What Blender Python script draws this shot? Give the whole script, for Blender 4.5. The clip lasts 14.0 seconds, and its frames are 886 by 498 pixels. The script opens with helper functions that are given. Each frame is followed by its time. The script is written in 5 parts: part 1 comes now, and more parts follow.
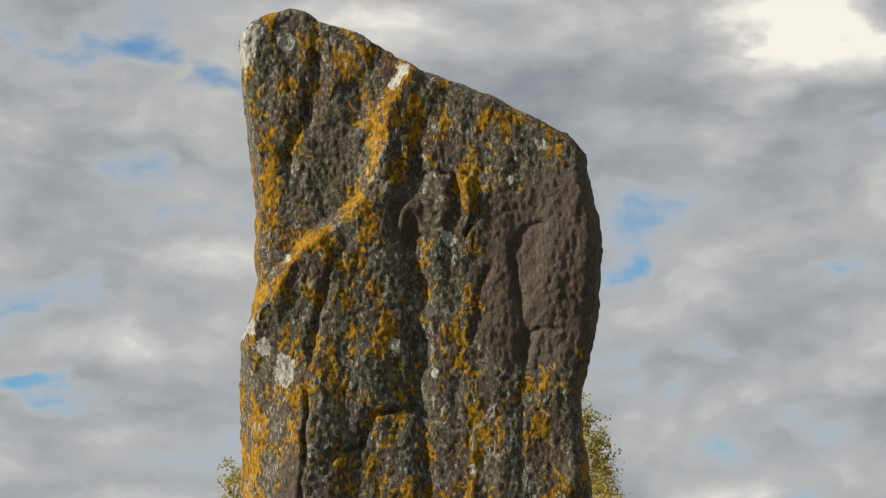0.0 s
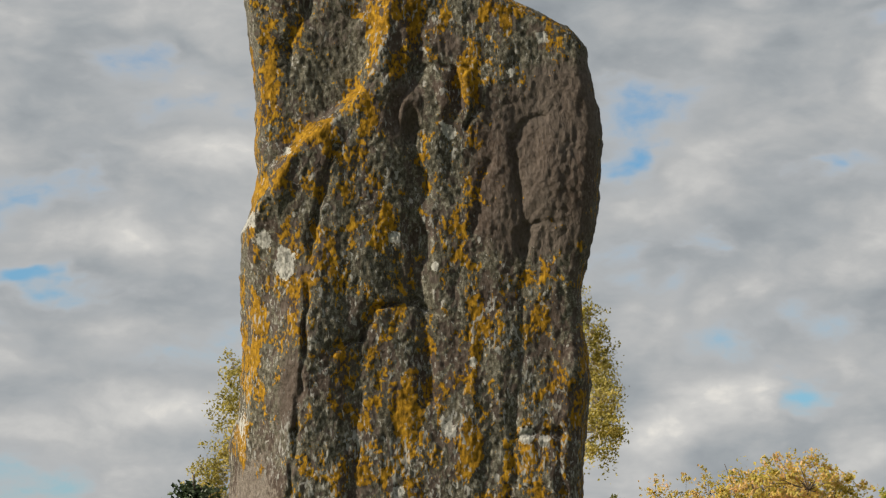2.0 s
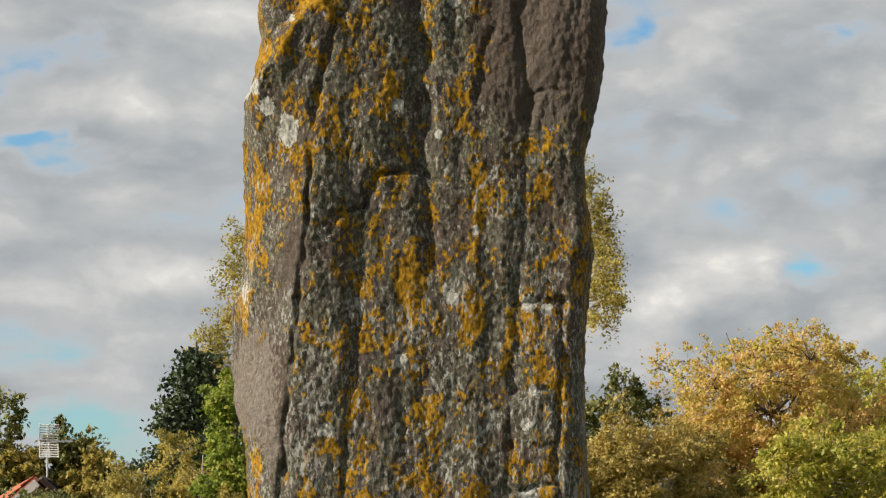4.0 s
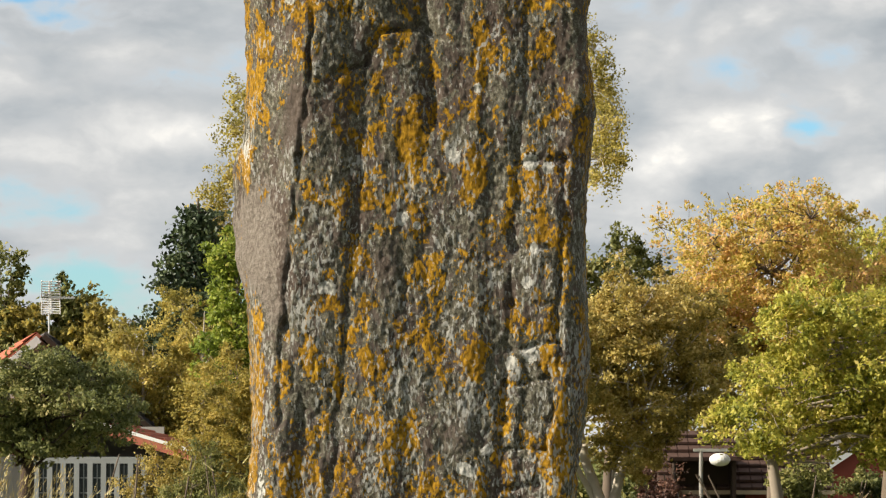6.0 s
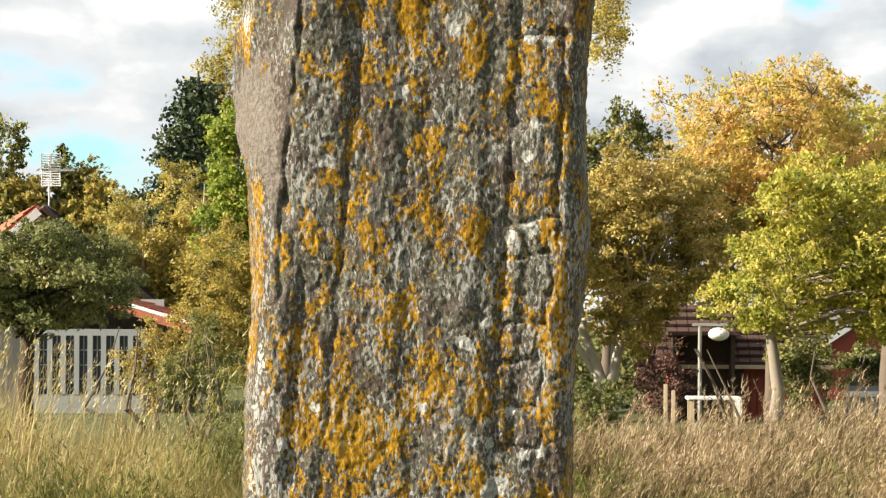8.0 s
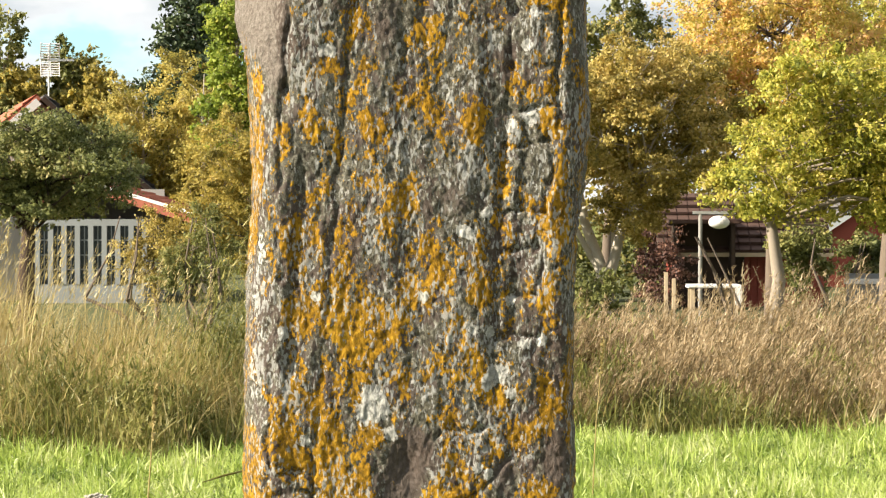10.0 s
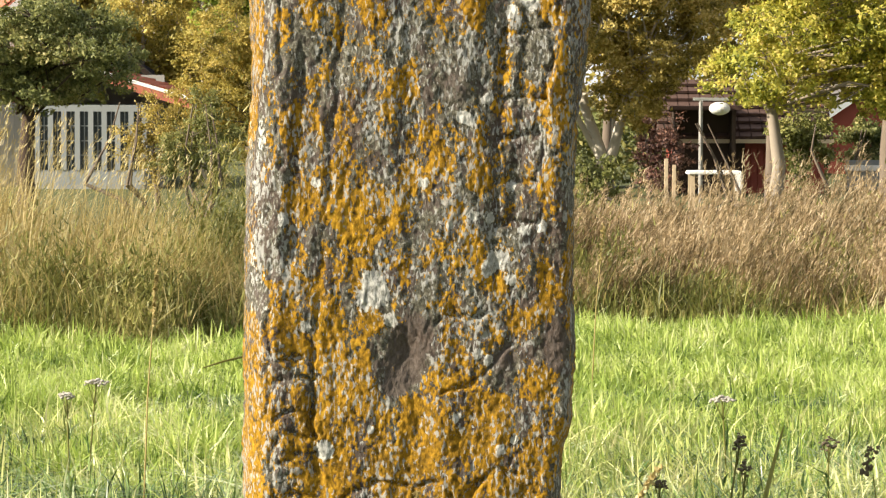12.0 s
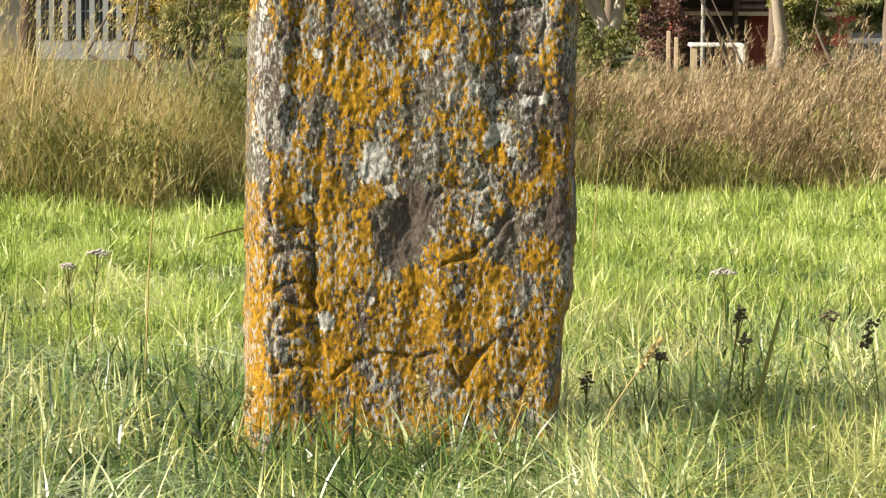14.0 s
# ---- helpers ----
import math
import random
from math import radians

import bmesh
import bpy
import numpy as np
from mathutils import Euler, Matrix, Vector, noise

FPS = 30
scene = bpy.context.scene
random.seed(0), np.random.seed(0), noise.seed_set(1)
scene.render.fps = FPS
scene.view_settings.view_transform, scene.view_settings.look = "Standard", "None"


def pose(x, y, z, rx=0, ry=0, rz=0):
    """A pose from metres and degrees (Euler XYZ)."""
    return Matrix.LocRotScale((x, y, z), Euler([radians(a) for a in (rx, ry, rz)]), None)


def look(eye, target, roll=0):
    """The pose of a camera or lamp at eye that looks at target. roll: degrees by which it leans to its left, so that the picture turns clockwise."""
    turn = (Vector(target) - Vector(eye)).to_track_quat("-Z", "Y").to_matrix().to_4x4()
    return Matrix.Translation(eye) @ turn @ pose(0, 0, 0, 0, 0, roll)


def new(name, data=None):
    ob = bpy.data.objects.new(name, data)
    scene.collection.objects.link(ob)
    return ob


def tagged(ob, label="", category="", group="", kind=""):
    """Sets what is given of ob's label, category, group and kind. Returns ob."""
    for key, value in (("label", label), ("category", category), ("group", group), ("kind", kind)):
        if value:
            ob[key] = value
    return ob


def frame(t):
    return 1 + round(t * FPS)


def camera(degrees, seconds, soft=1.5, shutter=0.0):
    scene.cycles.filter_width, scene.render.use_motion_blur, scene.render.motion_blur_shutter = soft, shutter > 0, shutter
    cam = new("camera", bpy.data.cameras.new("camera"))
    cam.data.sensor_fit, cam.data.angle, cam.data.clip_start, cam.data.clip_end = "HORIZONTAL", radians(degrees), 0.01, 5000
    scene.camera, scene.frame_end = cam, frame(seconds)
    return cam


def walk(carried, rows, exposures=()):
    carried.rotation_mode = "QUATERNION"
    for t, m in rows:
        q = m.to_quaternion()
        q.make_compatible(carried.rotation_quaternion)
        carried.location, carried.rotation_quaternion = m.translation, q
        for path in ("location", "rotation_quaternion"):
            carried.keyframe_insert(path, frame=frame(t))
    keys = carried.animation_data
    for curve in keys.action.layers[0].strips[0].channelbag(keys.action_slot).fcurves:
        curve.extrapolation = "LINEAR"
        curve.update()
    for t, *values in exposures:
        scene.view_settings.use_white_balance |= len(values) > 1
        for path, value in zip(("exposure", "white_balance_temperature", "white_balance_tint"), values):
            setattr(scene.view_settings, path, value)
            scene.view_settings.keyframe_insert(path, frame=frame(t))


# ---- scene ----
EYE = 1.5
TILT = 12.98          # from the tilt of the rows below to true tilt over the horizon
cam = camera(15.66, 14.0, soft=1.3)
# seconds, tilt, turn, lean
ROWS = [
    (0.0, -2.57, -0.10, 0.541), (0.5, -2.939, -0.087, 0.551), (1.0, -3.368, -0.104, 0.502),
    (1.5, -3.84, -0.101, 0.456), (2.0, -4.472, -0.080, 0.472), (2.5, -4.975, -0.068, 0.37),
    (5.0, -8.138, 0.001, 0.066), (5.5, -8.738, 0.0, 0.0), (6.0, -9.345, 0.019, -0.029),
    (6.5, -9.919, 0.005, -0.058), (7.0, -10.604, 0.013, -0.099), (7.5, -10.984, 0.017, -0.189),
    (8.0, -11.59, 0.014, -0.243), (10.5, -14.022, 0.016, -0.027), (11.0, -14.515, 0.015, -0.067),
    (11.5, -15.006, 0.03, -0.061), (12.0, -15.589, 0.015, -0.111), (12.5, -16.204, 0.026, -0.153),
    (13.0, -16.969, 0.042, -0.19), (13.5, -17.479, 0.035, -0.21), (14.0, -17.87, 0.031, -0.303),
]
EXPOSURES = [(0.0, 0.35), (2.5, 0.40), (5.0, 0.66), (6.0, 0.84), (7.5, 1.22), (11.0, 1.46), (14.0, 1.25)]
walk(cam, [(t, pose(0, 0, EYE, 90 + TILT + tilt, 0, turn) @ pose(0, 0, 0, 0, 0, -lean)) for t, tilt, turn, lean in ROWS], EXPOSURES)

# ---- sun and sky ----
SUN_TO = Vector((-0.90, -0.28, 0.46)).normalized()
sun = new("sun", bpy.data.lights.new("sun", "SUN"))
sun.data.energy, sun.data.angle, sun.data.color = 5.0, radians(0.6), (1.0, 0.9, 0.74)
sun.matrix_world = look(SUN_TO * 50, (0, 0, 0))


class Nodes:
    """Short way to wire a node tree."""

    def __init__(self, tree):
        self.tree = tree
        tree.nodes.clear()

    def add(self, kind, ins=None, operation=None, data_type=None, attribute=None, smoothstep=False):
        n = self.tree.nodes.new(kind)
        if operation:
            n.operation = operation
        if data_type:
            n.data_type = data_type
        if attribute:
            n.attribute_name = attribute
        if smoothstep:
            n.interpolation_type = "SMOOTHSTEP"
        for k, v in (ins or {}).items():
            if isinstance(v, bpy.types.NodeSocket):
                self.tree.links.new(v, n.inputs[k])
            else:
                n.inputs[k].default_value = (*v, 1.0) if n.inputs[k].type == "RGBA" and len(v) == 3 else v
        return n

    def noise(self, vec, scale, detail=4.0, rough=0.55, distort=0.0):
        n = self.add("ShaderNodeTexNoise", {"Vector": vec, "Scale": scale, "Detail": detail, "Roughness": rough, "Distortion": distort})
        return n.outputs["Fac"]

    def math(self, op, a, b=0.0, c=0.0):
        return self.add("ShaderNodeMath", {0: a, 1: b, 2: c}, operation=op).outputs[0]

    def step(self, v, lo, hi):
        return self.add("ShaderNodeMapRange", {"Value": v, "From Min": lo, "From Max": hi}, smoothstep=True).outputs["Result"]

    def mix(self, f, a, b):
        n = self.add("ShaderNodeMix", data_type="RGBA")
        for key, v in ((0, f), (6, a), (7, b)):
            if isinstance(v, bpy.types.NodeSocket):
                self.tree.links.new(v, n.inputs[key])
            else:
                n.inputs[key].default_value = (*v, 1) if isinstance(v, tuple) and len(v) == 3 else v
        return n.outputs[2]

    def ramp(self, f, stops):
        n = self.add("ShaderNodeValToRGB", {0: f})
        r = n.color_ramp
        while len(r.elements) < len(stops):
            r.elements.new(0.5)
        for e, (p, col) in zip(r.elements, stops):
            e.position, e.color = p, (*col, 1)
        return n.outputs[0]


def sky():
    w = bpy.data.worlds.new("sky")
    scene.world = w
    w.use_nodes = True
    k = Nodes(w.node_tree)
    nishita = k.add("ShaderNodeTexSky")
    nishita.sky_type, nishita.sun_disc = "NISHITA", False
    nishita.sun_elevation, nishita.sun_rotation = math.asin(SUN_TO.z), math.atan2(SUN_TO.x, SUN_TO.y)
    nishita.dust_density = 0.6
    blue = k.add("ShaderNodeVectorMath", {0: nishita.outputs[0], 1: (0.100, 0.148, 0.182)}, operation="MULTIPLY").outputs[0]
    way = k.add("ShaderNodeTexCoord").outputs["Generated"]
    xyz = k.add("ShaderNodeSeparateXYZ", {0: way})
    # heaped cloud in flat ranks, lit from the upper left
    high = k.add("ShaderNodeVectorMath", {0: way, 1: (1.0, 1.0, 1.9)}, operation="MULTIPLY").outputs[0]
    warp = k.add("ShaderNodeTexNoise", {"Vector": high, "Scale": 22.0, "Detail": 4.0})
    bent = k.add("ShaderNodeVectorMath", {0: warp.outputs["Color"], 1: (0.022, 0.022, 0.022), 2: high}, operation="MULTIPLY_ADD").outputs[0]

    def heap(vec):
        big, puff = k.noise(vec, 9.0, 2.0, 0.5), k.noise(vec, 23.0, 7.0, 0.52)
        return k.math("ADD", k.math("MULTIPLY", big, 0.5), k.math("MULTIPLY", puff, 0.5))

    stray = k.add("ShaderNodeVectorMath", {0: k.add("ShaderNodeVectorMath", {0: warp.outputs["Color"], 1: (0.5, 0.5, 0.5)}, operation="SUBTRACT").outputs[0], 1: (0.09, 0.09, 0.05), 2: way}, operation="MULTIPLY_ADD").outputs[0]
    body = heap(bent)
    toward = k.add("ShaderNodeVectorMath", {0: bent, 1: (-0.012, 0.0, 0.026)}, operation="ADD").outputs[0]
    rim = k.math("SUBTRACT", body, heap(toward))

    def spot(az, el, wide, tall):
        """A soft oval of the sky: 1 in its middle, 0 outside."""
        a, e = radians(az), radians(el)
        mid = Vector((math.sin(a) * math.cos(e), math.cos(a) * math.cos(e), math.sin(e)))
        off = k.add("ShaderNodeVectorMath", {0: stray, 1: mid}, operation="SUBTRACT").outputs[0]
        off = k.add("ShaderNodeVectorMath", {0: off, 1: (1 / radians(wide), 1 / radians(wide), 1 / radians(tall))}, operation="MULTIPLY").outputs[0]
        return k.step(k.add("ShaderNodeVectorMath", {0: off}, operation="LENGTH").outputs["Value"], 1.0, 0.0)

    # rifts where the blue shows, and one tall sunlit cloud
    rifts = None
    for az, el, wide, tall in ((-6.9, 14.2, 2.6, 0.9), (-4.2, 13.6, 1.6, 0.9), (1.6, 14.1, 3.2, 0.9), (3.4, 9.9, 1.2, 0.7), (5.4, 9.6, 0.9, 0.5), (-7.2, 8.2, 1.2, 0.6),
                               (-6.6, 4.6, 3.2, 1.3), (-6.2, 3.1, 2.6, 1.1), (6.2, 6.0, 1.6, 0.8), (4.3, 5.2, 2.0, 0.6), (-7.4, 2.0, 1.4, 0.6)):
        one = spot(az, el, wide, tall)
        rifts = one if rifts is None else k.math("MAXIMUM", rifts, one)
    tower = k.math("MAXIMUM", spot(7.3, 14.3, 2.8, 2.6), k.math("MULTIPLY", spot(5.6, 13.6, 2.0, 1.2), 0.7))
    body_t = k.math("ADD", k.math("MULTIPLY_ADD", rifts, -0.135, body), k.math("MULTIPLY", tower, 0.2))
    cover = k.step(body_t, 0.33, 0.45)
    wide = k.noise(high, 13.0, 4.0, 0.5)
    light = k.math("ADD", k.math("MULTIPLY_ADD", rim, 2.4, k.math("MULTIPLY_ADD", k.math("SUBTRACT", wide, 0.5), 0.9, 0.42)), k.math("MULTIPLY", tower, 0.75))
    grey = k.ramp(light, [(0.10, (0.40, 0.44, 0.475)), (0.34, (0.53, 0.565, 0.59)), (0.58, (0.70, 0.71, 0.71)), (0.80, (0.92, 0.91, 0.88)), (1.0, (1.4, 1.33, 1.2))])
    edge = k.mix(k.step(body_t, 0.40, 0.50), (0.70, 0.718, 0.73), grey)
    both = k.mix(cover, blue, edge)
    bg = k.add("ShaderNodeBackground", {"Color": both, "Strength": 0.52})
    out = k.add("ShaderNodeOutputWorld", {"Surface": bg.outputs[0]})


sky()


# ---- materials ----
def material(name):
    m = bpy.data.materials.new(name)
    m.use_nodes = True
    return m, Nodes(m.node_tree)


def finish(k, color, rough=0.8, bump=None, strength=0.3, distance=0.01, metallic=0.0, spec=0.3):
    ins = {"Base Color": color, "Roughness": rough, "Metallic": metallic, "Specular IOR Level": spec}
    if bump is not None:
        ins["Normal"] = k.add("ShaderNodeBump", {"Height": bump, "Strength": strength, "Distance": distance}).outputs[0]
    b = k.add("ShaderNodeBsdfPrincipled", ins)
    k.add("ShaderNodeOutputMaterial", {"Surface": b.outputs[0]})


def plain(name, color, rough=0.7, scale=8.0, vary=0.25, metallic=0.0, grain=60.0):
    """Paint, wood or metal with stains and grain."""
    m, k = material(name)
    pos = k.add("ShaderNodeTexCoord").outputs["Object"]
    f = k.noise(pos, scale, 5.0)
    g = k.noise(pos, grain, 3.0)
    dark = tuple(c * (1 - vary) for c in color)
    lite = tuple(min(1, c * (1 + vary)) for c in color)
    col = k.mix(k.math("MULTIPLY_ADD", g, 0.4, k.math("MULTIPLY", f, 0.6)), dark, lite)
    finish(k, col, rough, g, 0.15, 0.003, metallic)
    return m


def leaf_material(name, stops, through_light=0.34, rough=0.5, gloss=0.35):
    """Leaves or blades: each its own tone, some light passing through."""
    m, k = material(name)
    rnd = k.add("ShaderNodeNewGeometry").outputs["Random Per Island"]
    pos = k.add("ShaderNodeTexCoord").outputs["Object"]
    f = k.math("ADD", k.math("MULTIPLY", rnd, 0.55), k.math("MULTIPLY", k.step(k.noise(pos, 1.6, 3.0), 0.32, 0.68), 0.45))
    col = k.ramp(f, stops)
    d = k.add("ShaderNodeBsdfPrincipled", {"Base Color": col, "Roughness": rough, "Specular IOR Level": gloss})
    tr = k.add("ShaderNodeBsdfTranslucent", {"Color": col})
    s = k.add("ShaderNodeMixShader", {0: through_light, 1: d.outputs[0], 2: tr.outputs[0]})
    k.add("ShaderNodeOutputMaterial", {"Surface": s.outputs[0]})
    return m


def stone_material():
    """Weathered granite under grey, orange and white crusts; the masks say where each crust has settled."""
    m, k = material("lichened granite")
    pos = k.add("ShaderNodeTexCoord").outputs["Object"]
    tall = k.add("ShaderNodeMapping", {"Vector": pos, "Scale": (1.0, 1.0, 0.66)}).outputs[0]
    mask = {n: k.add("ShaderNodeAttribute", attribute=n).outputs["Fac"] for n in ("orange", "pale", "bare", "worn")}
    fine = k.noise(tall, 96.0, 5.0, 0.60)
    mid = k.noise(tall, 25.0, 4.0, 0.55, 0.6)
    wide = k.noise(tall, 5.0, 4.0, 0.55)
    grit = k.noise(pos, 330.0, 2.0, 0.5)
    spot = k.noise(tall, 40.0, 3.0, 0.55, 0.8)
    n_mid, n_fine = k.math("SUBTRACT", mid, 0.5), k.math("SUBTRACT", fine, 0.5)
    # the rock itself
    rock = k.mix(k.step(wide, 0.35, 0.65), (0.084, 0.062, 0.048), (0.118, 0.098, 0.080))
    rock = k.mix(k.step(fine, 0.4, 0.68), rock, (0.150, 0.122, 0.101))
    # smooth worn rock, painted lighter still for the sunny left bulge
    worn = k.step(k.math("ADD", mask["worn"], k.math("ADD", k.math("MULTIPLY", n_mid, 1.3), k.math("MULTIPLY", n_fine, 1.2))), 0.30, 0.62)
    rock = k.mix(worn, rock, k.ramp(k.math("ADD", k.math("MULTIPLY", fine, 0.55), k.math("MULTIPLY", grit, 0.45)), [(0.36, (0.115, 0.092, 0.072)), (0.5, (0.200, 0.170, 0.140)), (0.64, (0.300, 0.268, 0.225))]))
    bared = k.step(k.math("ADD", mask["bare"], k.math("ADD", k.math("MULTIPLY", n_mid, 1.3), k.math("MULTIPLY", n_fine, 1.3))), 0.22, 0.62)
    open_rock = k.math("SUBTRACT", 1.0, bared)
    # grey-green crust, thick and thin
    crust = k.ramp(k.math("ADD", k.math("MULTIPLY", fine, 0.75), k.math("MULTIPLY", grit, 0.25)),
                   [(0.34, (0.030, 0.026, 0.017)), (0.43, (0.075, 0.068, 0.047)), (0.53, (0.150, 0.141, 0.105)), (0.64, (0.33, 0.315, 0.25))])
    f_crust = k.math("MULTIPLY", k.step(k.math("ADD", n_mid, k.math("ADD", k.math("MULTIPLY", n_fine, 0.5), k.math("MULTIPLY", k.math("SUBTRACT", wide, 0.5), 0.8))), -0.115, -0.02), open_rock)
    col = k.mix(f_crust, rock, crust)
    # dark gaps
    f_dark = k.math("MULTIPLY", k.math("MULTIPLY", k.step(spot, 0.42, 0.34), 0.6), open_rock)
    col = k.mix(f_dark, col, (0.045, 0.036, 0.03))
    # orange crust
    patch = k.math("SUBTRACT", k.noise(tall, 13.0, 3.0, 0.55, 0.5), 0.5)
    o = k.math("ADD", k.math("ADD", k.math("MULTIPLY", patch, 1.6), k.math("ADD", k.math("MULTIPLY", n_mid, 0.9), k.math("MULTIPLY", n_fine, 1.1))), k.math("SUBTRACT", k.math("MULTIPLY", mask["orange"], 0.31), k.math("MULTIPLY", mask["bare"], 0.4)))
    f_orange = k.step(o, 0.145, 0.205)
    tone = k.ramp(k.math("ADD", k.math("MULTIPLY", fine, 0.55), k.math("ADD", k.math("MULTIPLY", wide, 0.2), k.math("MULTIPLY", spot, 0.25))),
                  [(0.36, (0.075, 0.044, 0.010)), (0.44, (0.19, 0.108, 0.012)), (0.53, (0.36, 0.190, 0.014)), (0.65, (0.56, 0.335, 0.030))])
    col = k.mix(f_orange, col, tone)
    # white rosettes
    p = k.math("ADD", mask["pale"], k.math("ADD", k.math("MULTIPLY", n_mid, 1.6), k.math("MULTIPLY", n_fine, 1.4)))
    f_pale = k.step(p, 0.50, 0.60)
    col = k.mix(f_pale, col, k.mix(k.step(fine, 0.36, 0.6), (0.27, 0.265, 0.23), (0.58, 0.57, 0.51)))
    # thin grey-white scales hanging in short upright flakes
    scale_at = k.noise(k.add("ShaderNodeMapping", {"Vector": pos, "Location": (3.0, 1.0, 2.0), "Scale": (1.0, 1.0, 0.42)}).outputs[0], 105.0, 2.0, 0.5, 0.4)
    where = k.noise(tall, 9.0, 3.0, 0.5)
    low = k.step(k.add("ShaderNodeSeparateXYZ", {0: pos}).outputs[2], 3.3, 1.7)
    f_scale = k.step(k.math("ADD", scale_at, k.math("MULTIPLY_ADD", low, 0.085, k.math("MULTIPLY", k.math("SUBTRACT", where, 0.5), 0.5))), 0.64, 0.71)
    col = k.mix(k.math("MULTIPLY", f_scale, k.math("MULTIPLY", open_rock, 0.8)), col, (0.40, 0.40, 0.365))
    # stray small flecks
    fleck = k.step(k.noise(tall, 46.0, 3.0, 0.5, 0.5), 0.645, 0.70)
    col = k.mix(k.math("MULTIPLY", fleck, k.math("MULTIPLY_ADD", bared, -0.85, 0.85)), col, (0.42, 0.41, 0.37))
    col = k.add("ShaderNodeVectorMath", {0: col, 1: (0.84, 0.84, 0.86)}, operation="MULTIPLY").outputs[0]
    height = k.math("ADD", k.math("MULTIPLY", fine, 0.85), k.math("ADD", k.math("MULTIPLY", grit, 0.25), k.math("ADD", k.math("MULTIPLY", f_orange, 0.18), k.math("ADD", k.math("MULTIPLY", f_scale, 0.12), k.math("MULTIPLY", mid, 0.35)))))
    finish(k, col, 0.92, height, 1.0, 0.0125, 0.0, 0.12)
    return m


M_STONE = stone_material()
M_LAWN = leaf_material("lawn grass", [(0.14, (0.10, 0.165, 0.022)), (0.4, (0.285, 0.375, 0.064)), (0.72, (0.47, 0.54, 0.15)), (0.98, (0.74, 0.72, 0.42))], 0.42, 0.4, 0.5)
M_ROUGH_GRASS = leaf_material("rough grass", [(0.18, (0.022, 0.045, 0.012)), (0.43, (0.085, 0.155, 0.034)), (0.62, (0.225, 0.315, 0.095)), (0.88, (0.60, 0.62, 0.36))], 0.22, 0.33, 0.7)
M_STRAW = leaf_material("straw", [(0.1, (0.195, 0.151, 0.044)), (0.4, (0.355, 0.275, 0.098)), (0.7, (0.497, 0.400, 0.178)), (0.95, (0.592, 0.551, 0.337))], 0.3)
M_WEED = leaf_material("dry weeds", [(0.1, (0.10, 0.075, 0.032)), (0.35, (0.235, 0.17, 0.082)), (0.62, (0.40, 0.292, 0.16)), (0.95, (0.62, 0.50, 0.32))], 0.36)
M_GREENWEED = leaf_material("green weeds", [(0.12, (0.075, 0.085, 0.02)), (0.45, (0.175, 0.18, 0.043)), (0.72, (0.31, 0.285, 0.09)), (0.95, (0.50, 0.43, 0.19))], 0.32)
M_BLEACHED = leaf_material("bleached grass", [(0.12, (0.175, 0.215, 0.045)), (0.45, (0.36, 0.395, 0.115)), (0.7, (0.56, 0.55, 0.22)), (0.95, (0.78, 0.70, 0.42))], 0.3, 0.4, 0.45)
M_BEDSTRAW = leaf_material("bedstraw", [(0.1, (0.20, 0.27, 0.08)), (0.45, (0.42, 0.46, 0.22)), (0.95, (0.74, 0.72, 0.50))], 0.3)
M_BARK = plain("bark", (0.13, 0.10, 0.075), 0.9, 5.0, 0.45)
M_MID_BARK = plain("grey brown bark", (0.24, 0.20, 0.155), 0.88, 4.0, 0.4)
M_PALE_BARK = plain("pale bark", (0.42, 0.37, 0.30), 0.85, 4.0, 0.4)
M_WHITE = plain("white paint", (0.74, 0.73, 0.70), 0.55, 3.0, 0.12)
# white boards greyed: the porch's shade is put into the base colour
M_SHADED_WHITE = plain("shaded white boards", (0.20, 0.212, 0.21), 0.7, 3.0, 0.2)
M_GREY = plain("weathered grey boards", (0.27, 0.26, 0.24), 0.8, 3.0, 0.25)
M_RED = plain("red boards", (0.24, 0.055, 0.036), 0.8, 2.0, 0.3)
M_TILE = plain("red roof tile", (0.38, 0.125, 0.078), 0.85, 3.0, 0.4)
# brown tile with the tree shade over the shed roof mixed into it
M_SHADED_TILE = plain("shaded brown roof tile", (0.075, 0.042, 0.032), 0.9, 3.0, 0.35)
M_DARK_ROOF = plain("dark roof", (0.11, 0.10, 0.095), 0.85, 3.0, 0.35)
M_DARK_WOOD = plain("dark wood", (0.05, 0.032, 0.022), 0.85, 3.0, 0.35)
M_WOOD = plain("weathered wood", (0.46, 0.36, 0.24), 0.8, 5.0, 0.3)
M_METAL = plain("grey metal", (0.55, 0.55, 0.53), 0.4, 5.0, 0.15, 0.7)
M_HEAD = plain("dark seed head", (0.10, 0.078, 0.05), 0.9, 30.0, 0.4)
M_UMBEL = plain("withered umbel", (0.36, 0.33, 0.28), 0.9, 40.0, 0.3)


def glass_material():
    m, k = material("window glass")
    finish(k, (0.025, 0.03, 0.033), 0.12, spec=0.35)
    return m


M_GLASS = glass_material()


def ground_material():
    m, k = material("turf")
    pos = k.add("ShaderNodeTexCoord").outputs["Object"]
    a, b = k.noise(pos, 0.9, 5.0), k.noise(pos, 22.0, 5.0)
    col = k.mix(a, (0.055, 0.08, 0.014), (0.11, 0.15, 0.03))
    col = k.mix(k.step(b, 0.4, 0.7), k.mix(a, (0.05, 0.045, 0.02), (0.09, 0.085, 0.03)), col)
    finish(k, col, 0.95, b, 0.6, 0.03)
    return m


M_GROUND = ground_material()


